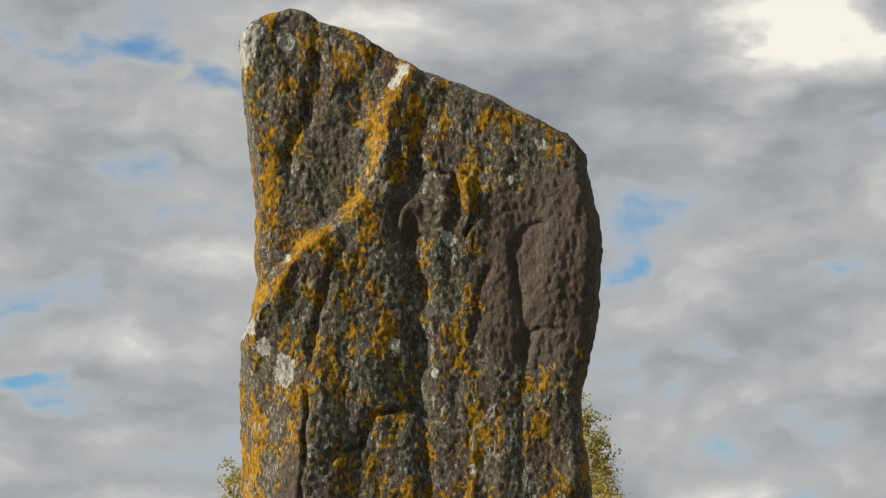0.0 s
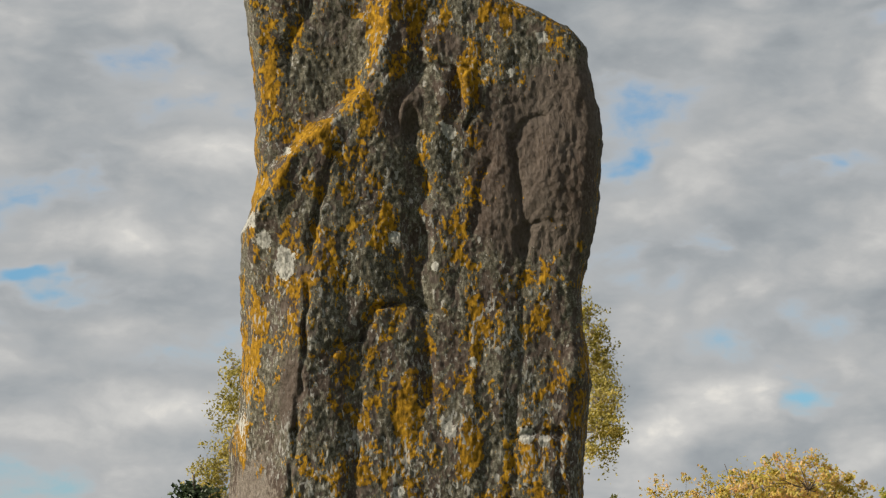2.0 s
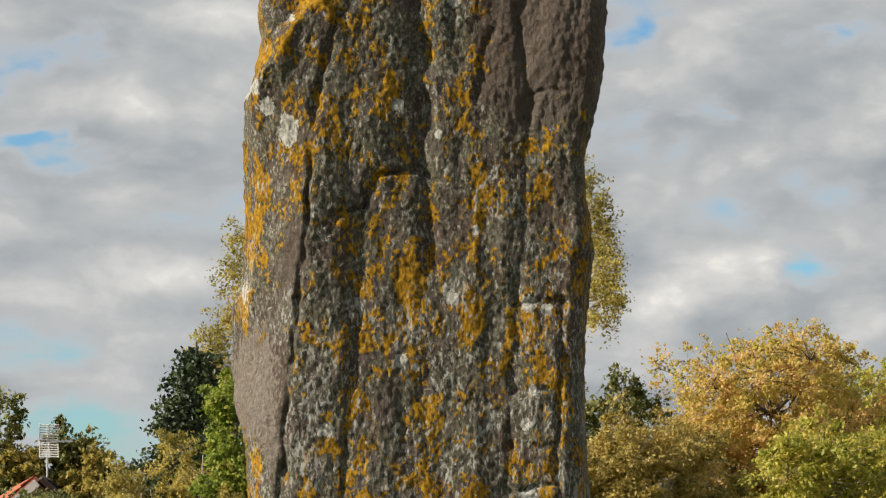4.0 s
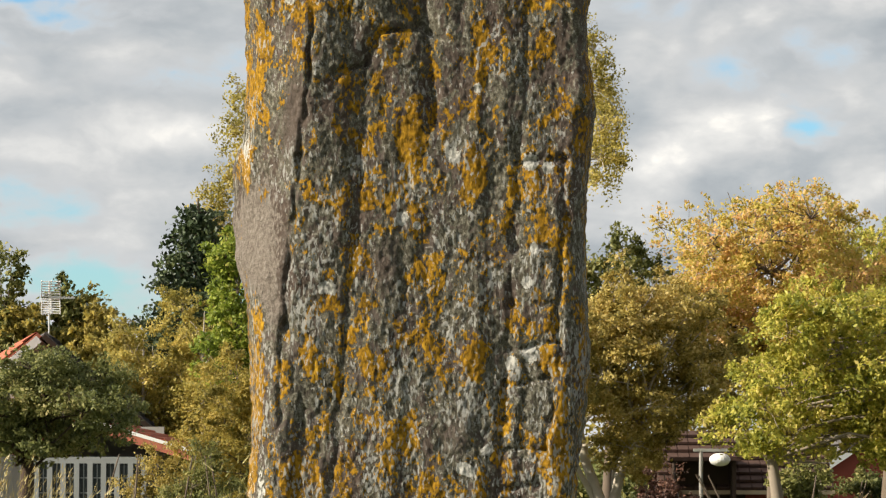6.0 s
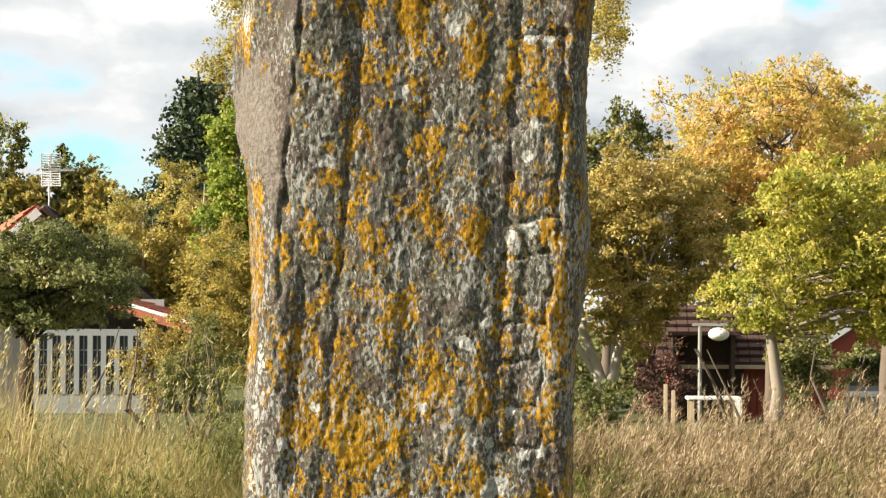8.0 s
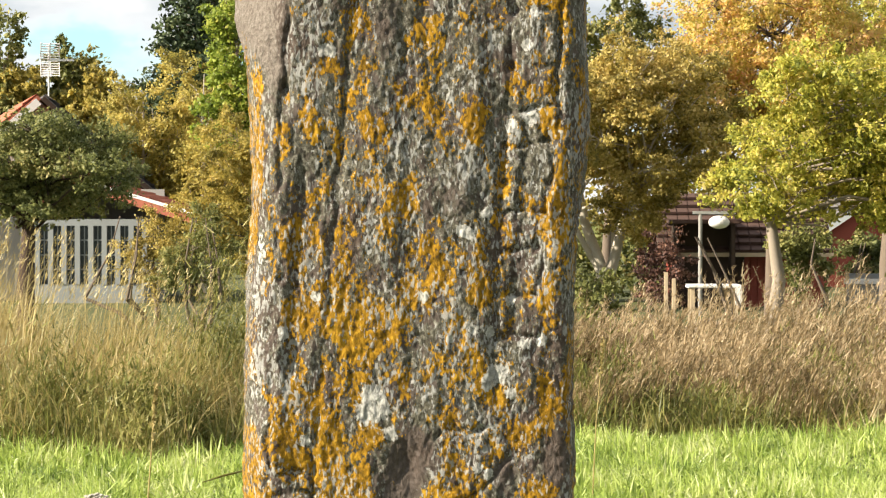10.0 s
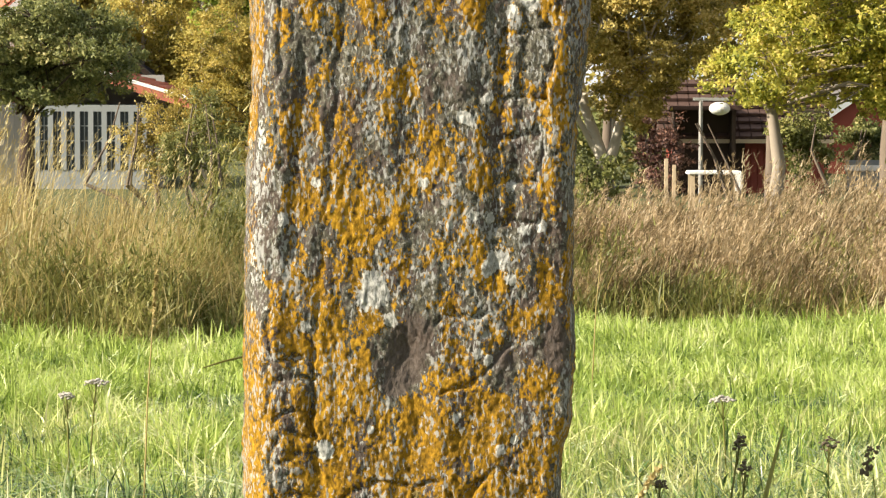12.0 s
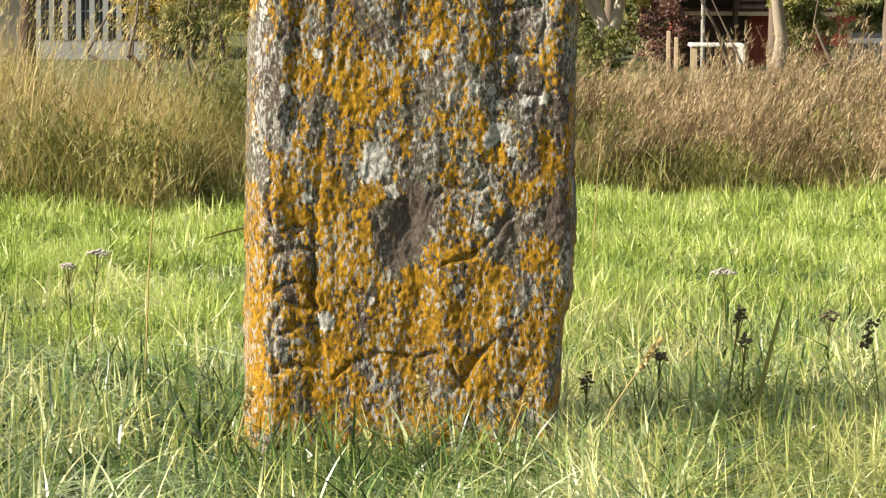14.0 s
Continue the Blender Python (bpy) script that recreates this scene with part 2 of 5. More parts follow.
# ---- mesh helpers ----
def sheet(name, verts, quads, mat, smooth=False):
    me = bpy.data.meshes.new(name)
    verts, quads = np.asarray(verts, dtype=np.float32), np.asarray(quads, dtype=np.int32)
    me.vertices.add(len(verts))
    me.vertices.foreach_set("co", verts.ravel())
    me.loops.add(quads.size)
    me.loops.foreach_set("vertex_index", quads.ravel())
    me.polygons.add(len(quads))
    me.polygons.foreach_set("loop_start", np.arange(0, quads.size, 4, dtype=np.int32))
    me.polygons.foreach_set("use_smooth", np.full(len(quads), smooth))
    me.update(calc_edges=True)
    me.materials.append(mat)
    return me


def under(parent, name, me, label=""):
    """A mesh as a part of a thing, built in the thing's own metres."""
    ob = new(name, me)
    ob.parent = parent
    return tagged(ob, label) if label else ob


def part(name, bm, mat, parent, label=""):
    me = bpy.data.meshes.new(name)
    bm.to_mesh(me)
    bm.free()
    me.materials.append(mat)
    return under(parent, name, me, label)


def thing(name, at, label, category, group="", kind="", yaw=0.0):
    ob = new(name)
    ob.empty_display_size = 0.2
    ob.matrix_world = pose(*at, 0, 0, yaw)
    return tagged(ob, label, category, group, kind)


def box(bm, lo, hi, bevel=0.0):
    made = bmesh.ops.create_cube(bm, size=1.0)["verts"]
    for v in made:
        v.co = Vector([lo[i] + (v.co[i] + 0.5) * (hi[i] - lo[i]) for i in range(3)])
    if bevel:
        es = list({e for v in made for e in v.link_edges})
        bmesh.ops.bevel(bm, geom=es, offset=bevel, segments=2, affect="EDGES")
    return bm


def boxes(*spans, bevel=0.0):
    bm = bmesh.new()
    for lo, hi in spans:
        box(bm, lo, hi, bevel)
    return bm


def tube(points, radii, sides=7):
    """Verts and quads of a tapering limb along points."""
    pts = [Vector(p) for p in points]
    vs, fs = [], []
    for i, p in enumerate(pts):
        d = (pts[min(i + 1, len(pts) - 1)] - pts[max(i - 1, 0)]).normalized()
        a = d.orthogonal().normalized()
        b = d.cross(a)
        for s in range(sides):
            an = 2 * math.pi * s / sides
            vs.append(p + radii[i] * (math.cos(an) * a + math.sin(an) * b))
    for i in range(len(pts) - 1):
        for s in range(sides):
            fs.append((i * sides + s, i * sides + (s + 1) % sides, (i + 1) * sides + (s + 1) % sides, (i + 1) * sides + s))
    return vs, fs


def merged(pieces):
    vs, fs = [], []
    for v, f in pieces:
        n = len(vs)
        vs.extend(v)
        fs.extend(tuple(i + n for i in q) for q in f)
    return [tuple(v) for v in vs], fs


def blades(rng, x, y, z, height, width, lean=0.35, segs=3, drift=(0.0, 0.0)):
    """Bent tapering blades, all as one array of verts and quads."""
    n = len(x)
    yaw = rng.uniform(0, 2 * np.pi, n)
    to = rng.uniform(0, 2 * np.pi, n)
    bend = np.abs(rng.normal(0, lean, n)) * height
    dx, dy = np.cos(to) * bend + drift[0] * height, np.sin(to) * bend + drift[1] * height
    vs = np.zeros((n, (segs + 1) * 2, 3))
    for i in range(segs + 1):
        s = i / segs
        w = width * (1 - 0.93 * s ** 1.6) * 0.5
        cx, cy, cz = x + dx * s ** 1.9, y + dy * s ** 1.9, z + height * s * (1 - 0.28 * s * np.minimum(1.5, np.hypot(dx, dy) / height))
        tw = yaw + 0.8 * s
        vs[:, 2 * i] = np.stack([cx - np.cos(tw) * w, cy - np.sin(tw) * w, cz], 1)
        vs[:, 2 * i + 1] = np.stack([cx + np.cos(tw) * w, cy + np.sin(tw) * w, cz], 1)
    base = (np.arange(n) * (segs + 1) * 2)[:, None, None]
    q = np.array([[2 * i, 2 * i + 1, 2 * i + 3, 2 * i + 2] for i in range(segs)])[None]
    return vs.reshape(-1, 3), (base + q).reshape(-1, 4)


def leaves(rng, centre, size, droop=0.0, face=None):
    """Small folded leaves at the given places; face: the way each one mostly turns its upper side."""
    n = len(centre)
    d = rng.normal(0, 1, (n, 3))
    d[:, 2] -= droop
    d /= np.linalg.norm(d, axis=1)[:, None]
    if face is None:
        e = np.cross(d, rng.normal(0, 1, (n, 3)))
    else:
        e = np.cross(d, face + rng.normal(0, 0.42, (n, 3)))
    e /= np.linalg.norm(e, axis=1)[:, None] + 1e-9
    nrm = np.cross(d, e)
    s = (size * rng.uniform(0.6, 1.3, n))[:, None]
    vs = np.stack([centre - d * s * 0.5, centre + e * s * 0.32 + nrm * s * 0.1, centre + d * s * 0.5, centre - e * s * 0.32 + nrm * s * 0.1], 1)
    return vs.reshape(-1, 3), np.arange(n * 4).reshape(-1, 4)


def lay(parts):
    vs, fs, n = [], [], 0
    for v, f in parts:
        vs.append(v)
        fs.append(f + n)
        n += len(v)
    return np.concatenate(vs), np.concatenate(fs)


# ---- ground ----
def ground_height(x, y):
    return 0.05 * np.sin(x * 0.31 + 1.0) * np.sin(y * 0.23) * np.clip((y - 12) / 15, 0, 1) - 0.10 * np.clip((y - 30) / 40, 0, 1)


def make_ground():
    a = np.concatenate([-np.geomspace(3000, 12, 22), np.linspace(-10, 10, 41), np.geomspace(12, 3000, 22)])
    b = np.concatenate([-np.geomspace(3000, 6, 16), np.linspace(-4, 40, 89), np.geomspace(44, 3000, 24)])
    gx, gy = np.meshgrid(a, b)
    v = np.stack([gx, gy, ground_height(gx, gy)], 2).reshape(-1, 3)
    n, m = len(a), len(b)
    i = np.arange(n * m).reshape(m, n)
    q = np.stack([i[:-1, :-1], i[:-1, 1:], i[1:, 1:], i[1:, :-1]], 2).reshape(-1, 4)
    tagged(new("ground", sheet("ground", v, q, M_GROUND, True)), "grassy turf ground reaching out flat to the horizon", "ground", kind="structure")


make_ground()

# ---- the rune stone ----
STONE_Y = 9.6
LEFT_Z = [-0.4, 0.15, 0.6, 1.05, 1.45, 1.65, 1.8, 1.9, 2.0, 2.08, 2.2, 2.38, 2.48, 2.65, 2.95, 3.03, 3.1, 3.2, 3.27, 3.38, 3.52, 3.68, 3.82, 3.95, 4.1]
LEFT_X = [-0.58, -0.59, -0.594, -0.59, -0.574, -0.566, -0.572, -0.58, -0.596, -0.622, -0.629, -0.624, -0.597, -0.588, -0.589, -0.58, -0.552, -0.53, -0.546, -0.538, -0.547, -0.573, -0.587, -0.597, -0.59]
RIGHT_Z = [-0.4, 0.15, 0.35, 0.46, 0.54, 0.7, 1.05, 1.28, 1.45, 1.55, 1.68, 1.82, 2.05, 2.4, 2.53, 2.62, 2.72, 2.85, 2.9, 3.0, 3.14, 3.28, 3.38, 3.5, 4.1]
RIGHT_X = [0.33, 0.33, 0.341, 0.347, 0.374, 0.38, 0.371, 0.376, 0.387, 0.396, 0.418, 0.426, 0.412, 0.425, 0.442, 0.438, 0.421, 0.423, 0.434, 0.459, 0.479, 0.487, 0.479, 0.452, 0.44]
TOP_X = [-0.60, -0.57, -0.50, -0.452, -0.40, -0.36, -0.23, -0.14, -0.054, 0.03, 0.15, 0.27, 0.39, 0.44]
TOP_Z = [3.94, 3.99, 4.015, 4.03, 4.02, 3.99, 3.945, 3.88, 3.825, 3.795, 3.745, 3.685, 3.62, 3.565]


def smooth(t):
    t = np.clip(t, 0, 1)
    return t * t * (3 - 2 * t)


def from_line(X, Z, pts):
    """Distance to a broken line, and on which side of it (plus: to its right when walking along it)."""
    best = np.full(X.shape, 9.0)
    side = np.zeros(X.shape)
    for (ax, az), (bx, bz) in zip(pts[:-1], pts[1:]):
        ux, uz = bx - ax, bz - az
        s = np.clip(((X - ax) * ux + (Z - az) * uz) / (ux * ux + uz * uz + 1e-9), 0, 1)
        d = np.hypot(X - ax - s * ux, Z - az - s * uz)
        cr = (X - ax) * uz - (Z - az) * ux
        near = d < best
        side = np.where(near, np.sign(cr), side)
        best = np.where(near, d, best)
    return best, side


def lattice_noise(rng, X, Z, sx, sz, octaves=4, gain=0.5):
    """Value noise on a lattice with cells sx by sz metres, about -1 to 1."""
    total, amp, norm = np.zeros(X.shape), 1.0, 0.0
    for _ in range(octaves):
        g = rng.uniform(-1, 1, (64, 64))
        u, v = X / sx + 500, Z / sz + 500
        i, j = np.floor(u).astype(int), np.floor(v).astype(int)
        fu, fv = smooth(u - i), smooth(v - j)
        i, j = i % 64, j % 64
        i1, j1 = (i + 1) % 64, (j + 1) % 64
        total += amp * ((g[i, j] * (1 - fu) + g[i1, j] * fu) * (1 - fv) + (g[i, j1] * (1 - fu) + g[i1, j1] * fu) * fv)
        norm += amp
        amp *= gain
        sx, sz = sx / 2.03, sz / 2.03
    return total / norm


def carve(h, X, Z, pts, width, depth):
    d, _ = from_line(X, Z, pts)
    wob = width * (1.1 + 0.45 * np.sin(Z * 37 + X * 21))
    worn = 0.62 + 0.38 * np.sin(Z * 23 + 4 * np.sin(X * 31)) * np.cos(X * 17 + Z * 11)
    h -= depth * worn * np.exp(-(d / wob) ** 2)


def dab(mask, X, Z, x, z, rx, rz, amount=1.0):
    mask += amount * np.exp(-(((X - x) / rx) ** 2 + ((Z - z) / rz) ** 2) ** 1.3)


def relief(X, Z):
    """How far the face stands proud (metres), how far its margins fall back, and the masks of its crusts."""
    rng = np.random.default_rng(5)
    h = 0.030 * lattice_noise(rng, X, Z, 0.42, 0.9, 3)
    h += 0.012 * lattice_noise(rng, X, Z, 0.11, 0.26, 4, 0.5)
    h += 0.0045 * lattice_noise(rng, X, Z, 0.034, 0.075, 3, 0.6)
    h += 0.0042 * lattice_noise(rng, X, Z, 0.011, 0.019, 2, 0.7)
    # long flutes down the face
    h += 0.010 * lattice_noise(rng, X, Z, 0.09, 1.6, 2)
    # every line below wanders a little, as weathered cuts do
    X0, Z0 = X, Z
    X = X + 0.016 * lattice_noise(rng, X0, Z0, 0.07, 0.09, 3, 0.6)
    Z = Z + 0.016 * lattice_noise(rng, X0, Z0, 0.07, 0.09, 3, 0.6)
    # the step that runs slantwise under the peak
    ridge = [(-0.07, 3.95), (-0.1, 3.83), (-0.14, 3.76), (-0.18, 3.64), (-0.19, 3.53), (-0.23, 3.43), (-0.3, 3.36), (-0.38, 3.3), (-0.47, 3.21), (-0.55, 3.09), (-0.7, 2.95)]
    d, side = from_line(X, Z, ridge)
    s = d * side + 0.022 * lattice_noise(rng, X, Z, 0.08, 0.1, 3)
    h += 0.060 * smooth((-s + 0.026) / 0.055) * np.exp(-np.maximum(0, -s - 0.02) / 0.40)
    on_ridge = np.exp(-((s + 0.008) / 0.026) ** 2)
    # the strips outside the grooves fall away to either side
    gl = np.interp(Z, [0.3, 1.28, 1.88, 2.3, 2.82, 3.1, 3.3], [-0.52, -0.505, -0.475, -0.44, -0.40, -0.36, -0.30])
    fall = 0.85 * np.maximum(0, gl - X0) * smooth((3.2 - Z) / 0.5) + 0.25 * np.maximum(0, gl - X0) * smooth((1.9 - Z) / 0.4)
    fall = fall + 0.5 * np.maximum(0, gl - X0 - 0.02) * np.exp(-((Z - 2.2) / 0.22) ** 2)
    gr = np.interp(Z, [0.3, 1.04, 1.55, 1.88, 2.38, 3.0], [0.30, 0.285, 0.315, 0.35, 0.375, 0.42])
    fall = fall + 0.26 * np.maximum(0, X0 - gr) * smooth((3.1 - Z) / 0.4) * smooth((Z - 1.35) / 0.3)
    # cracks and grooves
    carve(h, X, Z, [(-0.31, 3.25), (-0.34, 3.13), (-0.38, 2.99), (-0.40, 2.82), (-0.41, 2.67), (-0.42, 2.51), (-0.44, 2.30), (-0.455, 2.11), (-0.475, 1.88)], 0.010, 0.030)
    carve(h, X, Z, [(-0.475, 1.88), (-0.485, 1.68), (-0.495, 1.48), (-0.505, 1.28), (-0.515, 1.08), (-0.52, 0.87), (-0.525, 0.5), (-0.52, 0.3)], 0.014, 0.022)
    carve(h, X, Z, [(-0.24, 2.66), (-0.24, 2.50), (-0.255, 2.33), (-0.27, 2.11), (-0.29, 1.88), (-0.305, 1.68), (-0.32, 1.48), (-0.34, 1.26), (-0.36, 1.08), (-0.375, 0.91), (-0.39, 0.74), (-0.395, 0.5), (-0.38, 0.4)], 0.011, 0.012)
    carve(h, X, Z, [(0.26, 2.92), (0.25, 2.84), (0.24, 2.64), (0.23, 2.38), (0.21, 2.18), (0.20, 1.94), (0.185, 1.73), (0.17, 1.51), (0.155, 1.31), (0.15, 1.1), (0.15, 0.95)], 0.010, 0.012)
    carve(h, X, Z, [(0.36, 2.38), (0.35, 2.11), (0.34, 1.88), (0.33, 1.73), (0.31, 1.55), (0.30, 1.41), (0.29, 1.25), (0.275, 1.04)], 0.010, 0.020)
    # the sunk bands between the grooves
    for mid_top, mid_low, top, low, half in ((-0.385, -0.45, 1.75, 0.95, 0.05), (0.29, 0.22, 1.95, 1.0, 0.05)):
        mx = mid_low + (mid_top - mid_low) * (Z - low) / (top - low)
        h -= 0.010 * smooth((half - np.abs(X - mx)) / 0.02) * smooth((Z - low) / 0.2) * smooth((top - Z) / 0.2)
    # cross strokes in the bands
    for z, xa, xb in ((2.37, 0.22, 0.36), (2.11, 0.21, 0.34), (1.94, 0.2, 0.33), (1.82, 0.18, 0.33), (1.71, 0.18, 0.32), (1.6, 0.18, 0.31), (1.51, 0.18, 0.30), (1.40, 0.17, 0.29), (1.26, 0.16, 0.29), (1.14, 0.16, 0.28)):
        carve(h, X, Z, [(xa, z), (xb, z + 0.004)], 0.009, 0.015)
    for za, zb in ((0.72, 0.73), (0.66, 0.67), (0.54, 0.57), (0.47, 0.50), (0.40, 0.44), (0.30, 0.32)):
        carve(h, X, Z, [(-0.515, za), (-0.45, zb + 0.012), (-0.385, zb)], 0.009, 0.015)
    carve(h, X, Z, [(-0.395, 0.75), (-0.395, 0.62), (-0.39, 0.5)], 0.008, 0.016)
    carve(h, X, Z, [(-0.33, 0.29), (-0.28, 0.34), (-0.2, 0.36), (-0.11, 0.35), (-0.04, 0.36), (0.02, 0.32), (0.06, 0.27)], 0.008, 0.018)
    carve(h, X, Z, [(0.02, 0.24), (0.06, 0.29), (0.10, 0.36), (0.16, 0.41), (0.21, 0.39)], 0.009, 0.022)
    carve(h, X, Z, [(0.0, 0.64), (0.08, 0.66), (0.13, 0.7), (0.19, 0.78)], 0.008, 0.02)
    carve(h, X, Z, [(-0.02, 0.84), (0.02, 0.88), (0.08, 0.85), (0.12, 0.87)], 0.010, 0.018)
    carve(h, X, Z, [(-0.33, 2.63), (-0.24, 2.66), (-0.19, 2.76), (-0.07, 2.77), (-0.02, 2.74)], 0.010, 0.022)
    carve(h, X, Z, [(0.22, 3.26), (0.24, 3.16), (0.25, 3.06), (0.262, 2.99), (0.25, 2.92)], 0.014, 0.024)
    carve(h, X, Z, [(0.26, 3.0), (0.32, 3.02), (0.36, 3.01)], 0.008, 0.014)
    carve(h, X, Z, [(0.23, 3.27), (0.28, 3.33), (0.33, 3.34)], 0.009, 0.012)
    carve(h, X, Z, [(-0.05, 3.63), (-0.06, 3.53), (-0.11, 3.39), (-0.08, 3.28), (-0.06, 3.16), (-0.07, 3.02), (-0.06, 2.92), (-0.05, 2.78), (-0.04, 2.5)], 0.028, 0.030)
    carve(h, X, Z, [(-0.37, 3.87), (-0.38, 3.74), (-0.41, 3.65), (-0.46, 3.56)], 0.024, 0.034)
    carve(h, X, Z, [(-0.19, 3.88), (-0.22, 3.79), (-0.24, 3.68)], 0.035, 0.022)
    carve(h, X, Z, [(-0.23, 3.44), (-0.14, 3.48), (-0.04, 3.50), (0.1, 3.49)], 0.010, 0.010)
    carve(h, X, Z, [(0.058, 3.49), (0.05, 3.40), (0.045, 3.33)], 0.010, 0.022)
    carve(h, X, Z, [(0.125, 3.44), (0.12, 3.36), (0.08, 3.30)], 0.009, 0.026)
    carve(h, X, Z, [(0.10, 2.98), (0.12, 3.12), (0.15, 3.2)], 0.010, 0.014)
    for x, z, rx, rz, up in ((0.09, 3.41, 0.026, 0.07, 0.020), (0.02, 3.40, 0.018, 0.05, 0.016), (-0.56, 2.2, 0.09, 0.16, 0.02), (0.33, 3.14, 0.08, 0.13, 0.020),
                             (-0.12, 0.74, 0.06, 0.09, -0.018), (-0.1, 3.37, 0.03, 0.05, 0.012), (0.42, 2.57, 0.05, 0.06, 0.02)):
        dab(h, X, Z, x, z, rx, rz, up)

    # crusts
    X, Z = X0, Z0
    orange = 0.20 + 0.12 * smooth((1.6 - Z) / 1.2) + 0.26 * smooth((2.0 - Z) / 1.6) + 0.20 * lattice_noise(rng, X, Z, 0.16, 0.22, 2)
    for x, z, rx, rz, amount in (
            (-0.14, 3.70, 0.03, 0.10, 1.0), (-0.19, 3.55, 0.025, 0.09, 1.0), (-0.25, 3.39, 0.06, 0.04, 0.9), (-0.37, 3.29, 0.06, 0.04, 0.9), (-0.52, 3.55, 0.03, 0.07, 0.7),
            (-0.51, 3.38, 0.03, 0.07, 0.7), (-0.545, 3.14, 0.02, 0.07, 0.9), (-0.24, 3.86, 0.04, 0.06, 0.7), (0.09, 3.42, 0.04, 0.08, 0.9), (0.09, 3.14, 0.06, 0.04, 0.9),
            (0.19, 3.66, 0.10, 0.035, 0.7), (-0.25, 3.20, 0.05, 0.08, 0.6), (-0.2, 3.02, 0.03, 0.12, 0.6), (0.11, 2.74, 0.04, 0.12, 0.7), (-0.55, 2.75, 0.03, 0.04, 0.9)):
        dab(orange, X, Z, x, z, rx, rz, amount)
    for x, z, rx, rz, amount in (
            (0.10, 2.32, 0.035, 0.13, 1.0), (-0.23, 2.26, 0.025, 0.06, 0.9), (0.09, 1.80, 0.05, 0.06, 0.9), (0.27, 2.04, 0.05, 0.025, 0.9), (-0.11, 2.42, 0.06, 0.12, 0.6),
            (0.37, 2.16, 0.014, 0.12, 0.9), (0.34, 1.66, 0.02, 0.10, 1.0), (-0.555, 1.72, 0.014, 0.15, 1.2), (-0.27, 2.10, 0.02, 0.08, 0.7), (-0.40, 2.42, 0.03, 0.06, 0.8),
            (-0.41, 1.81, 0.03, 0.06, 0.8), (-0.22, 1.76, 0.05, 0.04, 0.8), (-0.11, 1.58, 0.04, 0.07, 0.7), (-0.03, 1.36, 0.04, 0.09, 0.7), (-0.42, 1.45, 0.04, 0.15, 0.5)):
        dab(orange, X, Z, x, z, rx, rz, amount)
    for x, z, rx, rz, amount in (
            (-0.315, 1.3, 0.022, 0.22, 1.2), (-0.345, 0.88, 0.035, 0.25, 1.2), (-0.24, 1.20, 0.10, 0.15, 0.25), (-0.30, 0.60, 0.10, 0.20, 0.8), (0.11, 1.28, 0.025, 0.12, 0.8),
            (-0.14, 1.24, 0.06, 0.06, 0.6), (0.14, 0.94, 0.04, 0.08, 0.8), (0.31, 0.95, 0.03, 0.10, 0.8), (0.05, 0.60, 0.14, 0.08, 1.0), (0.0, 0.47, 0.18, 0.12, 1.0),
            (0.31, 0.50, 0.05, 0.09, 0.9), (-0.56, 0.62, 0.02, 0.10, 0.5), (-0.47, 0.85, 0.05, 0.12, 0.8), (-0.43, 0.42, 0.07, 0.08, 0.8), (0.14, 0.35, 0.08, 0.10, 0.8), (-0.12, 0.40, 0.2, 0.1, 0.6), (-0.1, 0.2, 0.5, 0.14, 0.45)):
        dab(orange, X, Z, x, z, rx, rz, amount)
    for x, z, rx, rz in ((-0.555, 1.86, 0.018, 0.10), (-0.56, 1.66, 0.018, 0.13), (-0.57, 1.45, 0.014, 0.08), (-0.565, 0.78, 0.022, 0.09), (-0.575, 0.45, 0.03, 0.22), (-0.60, 2.32, 0.016, 0.08), (-0.57, 2.62, 0.02, 0.05)):
        dab(orange, X, Z, x, z, rx, rz, 1.5)
    orange += (0.55 + 0.35 * lattice_noise(rng, X, Z, 0.07, 0.09, 2)) * on_ridge * (Z > 3.1)
    pale = 0.18 * on_ridge * (Z > 3.4)
    for x, z, r in ((-0.46, 3.915, 0.032), (-0.565, 3.94, 0.04), (-0.58, 3.88, 0.03), (0.32, 3.58, 0.024), (0.22, 3.47, 0.014), (0.02, 3.305, 0.022), (0.04, 3.285, 0.018), (-0.46, 2.89, 0.034),
                    (-0.565, 3.03, 0.022), (-0.53, 2.975, 0.026), (-0.46, 3.24, 0.016), (-0.13, 2.97, 0.02), (-0.01, 2.88, 0.013), (-0.47, 2.93, 0.018), (-0.13, 3.78, 0.02), (-0.105, 3.82, 0.024)):
        dab(pale, X, Z, x, z, r, r * 1.15)
    for x, z, r in ((0.03, 2.39, 0.026), (-0.365, 1.99, 0.02), (-0.335, 1.99, 0.02), (-0.13, 2.20, 0.025), (-0.08, 2.18, 0.014), (0.26, 2.37, 0.028), (0.31, 2.35, 0.018), (0.27, 2.11, 0.018),
                    (0.25, 2.01, 0.02), (0.20, 1.77, 0.02), (0.26, 1.80, 0.026), (0.10, 2.59, 0.014), (0.13, 1.51, 0.022), (0.07, 1.45, 0.02), (0.05, 1.46, 0.014), (-0.06, 1.26, 0.018),
                    (0.09, 1.16, 0.02), (0.14, 1.16, 0.018), (0.16, 1.03, 0.034), (0.13, 1.0, 0.022), (0.20, 0.97, 0.02), (0.24, 1.12, 0.024), (0.29, 1.13, 0.02)):
        dab(pale, X, Z, x, z, r, r * 1.15)
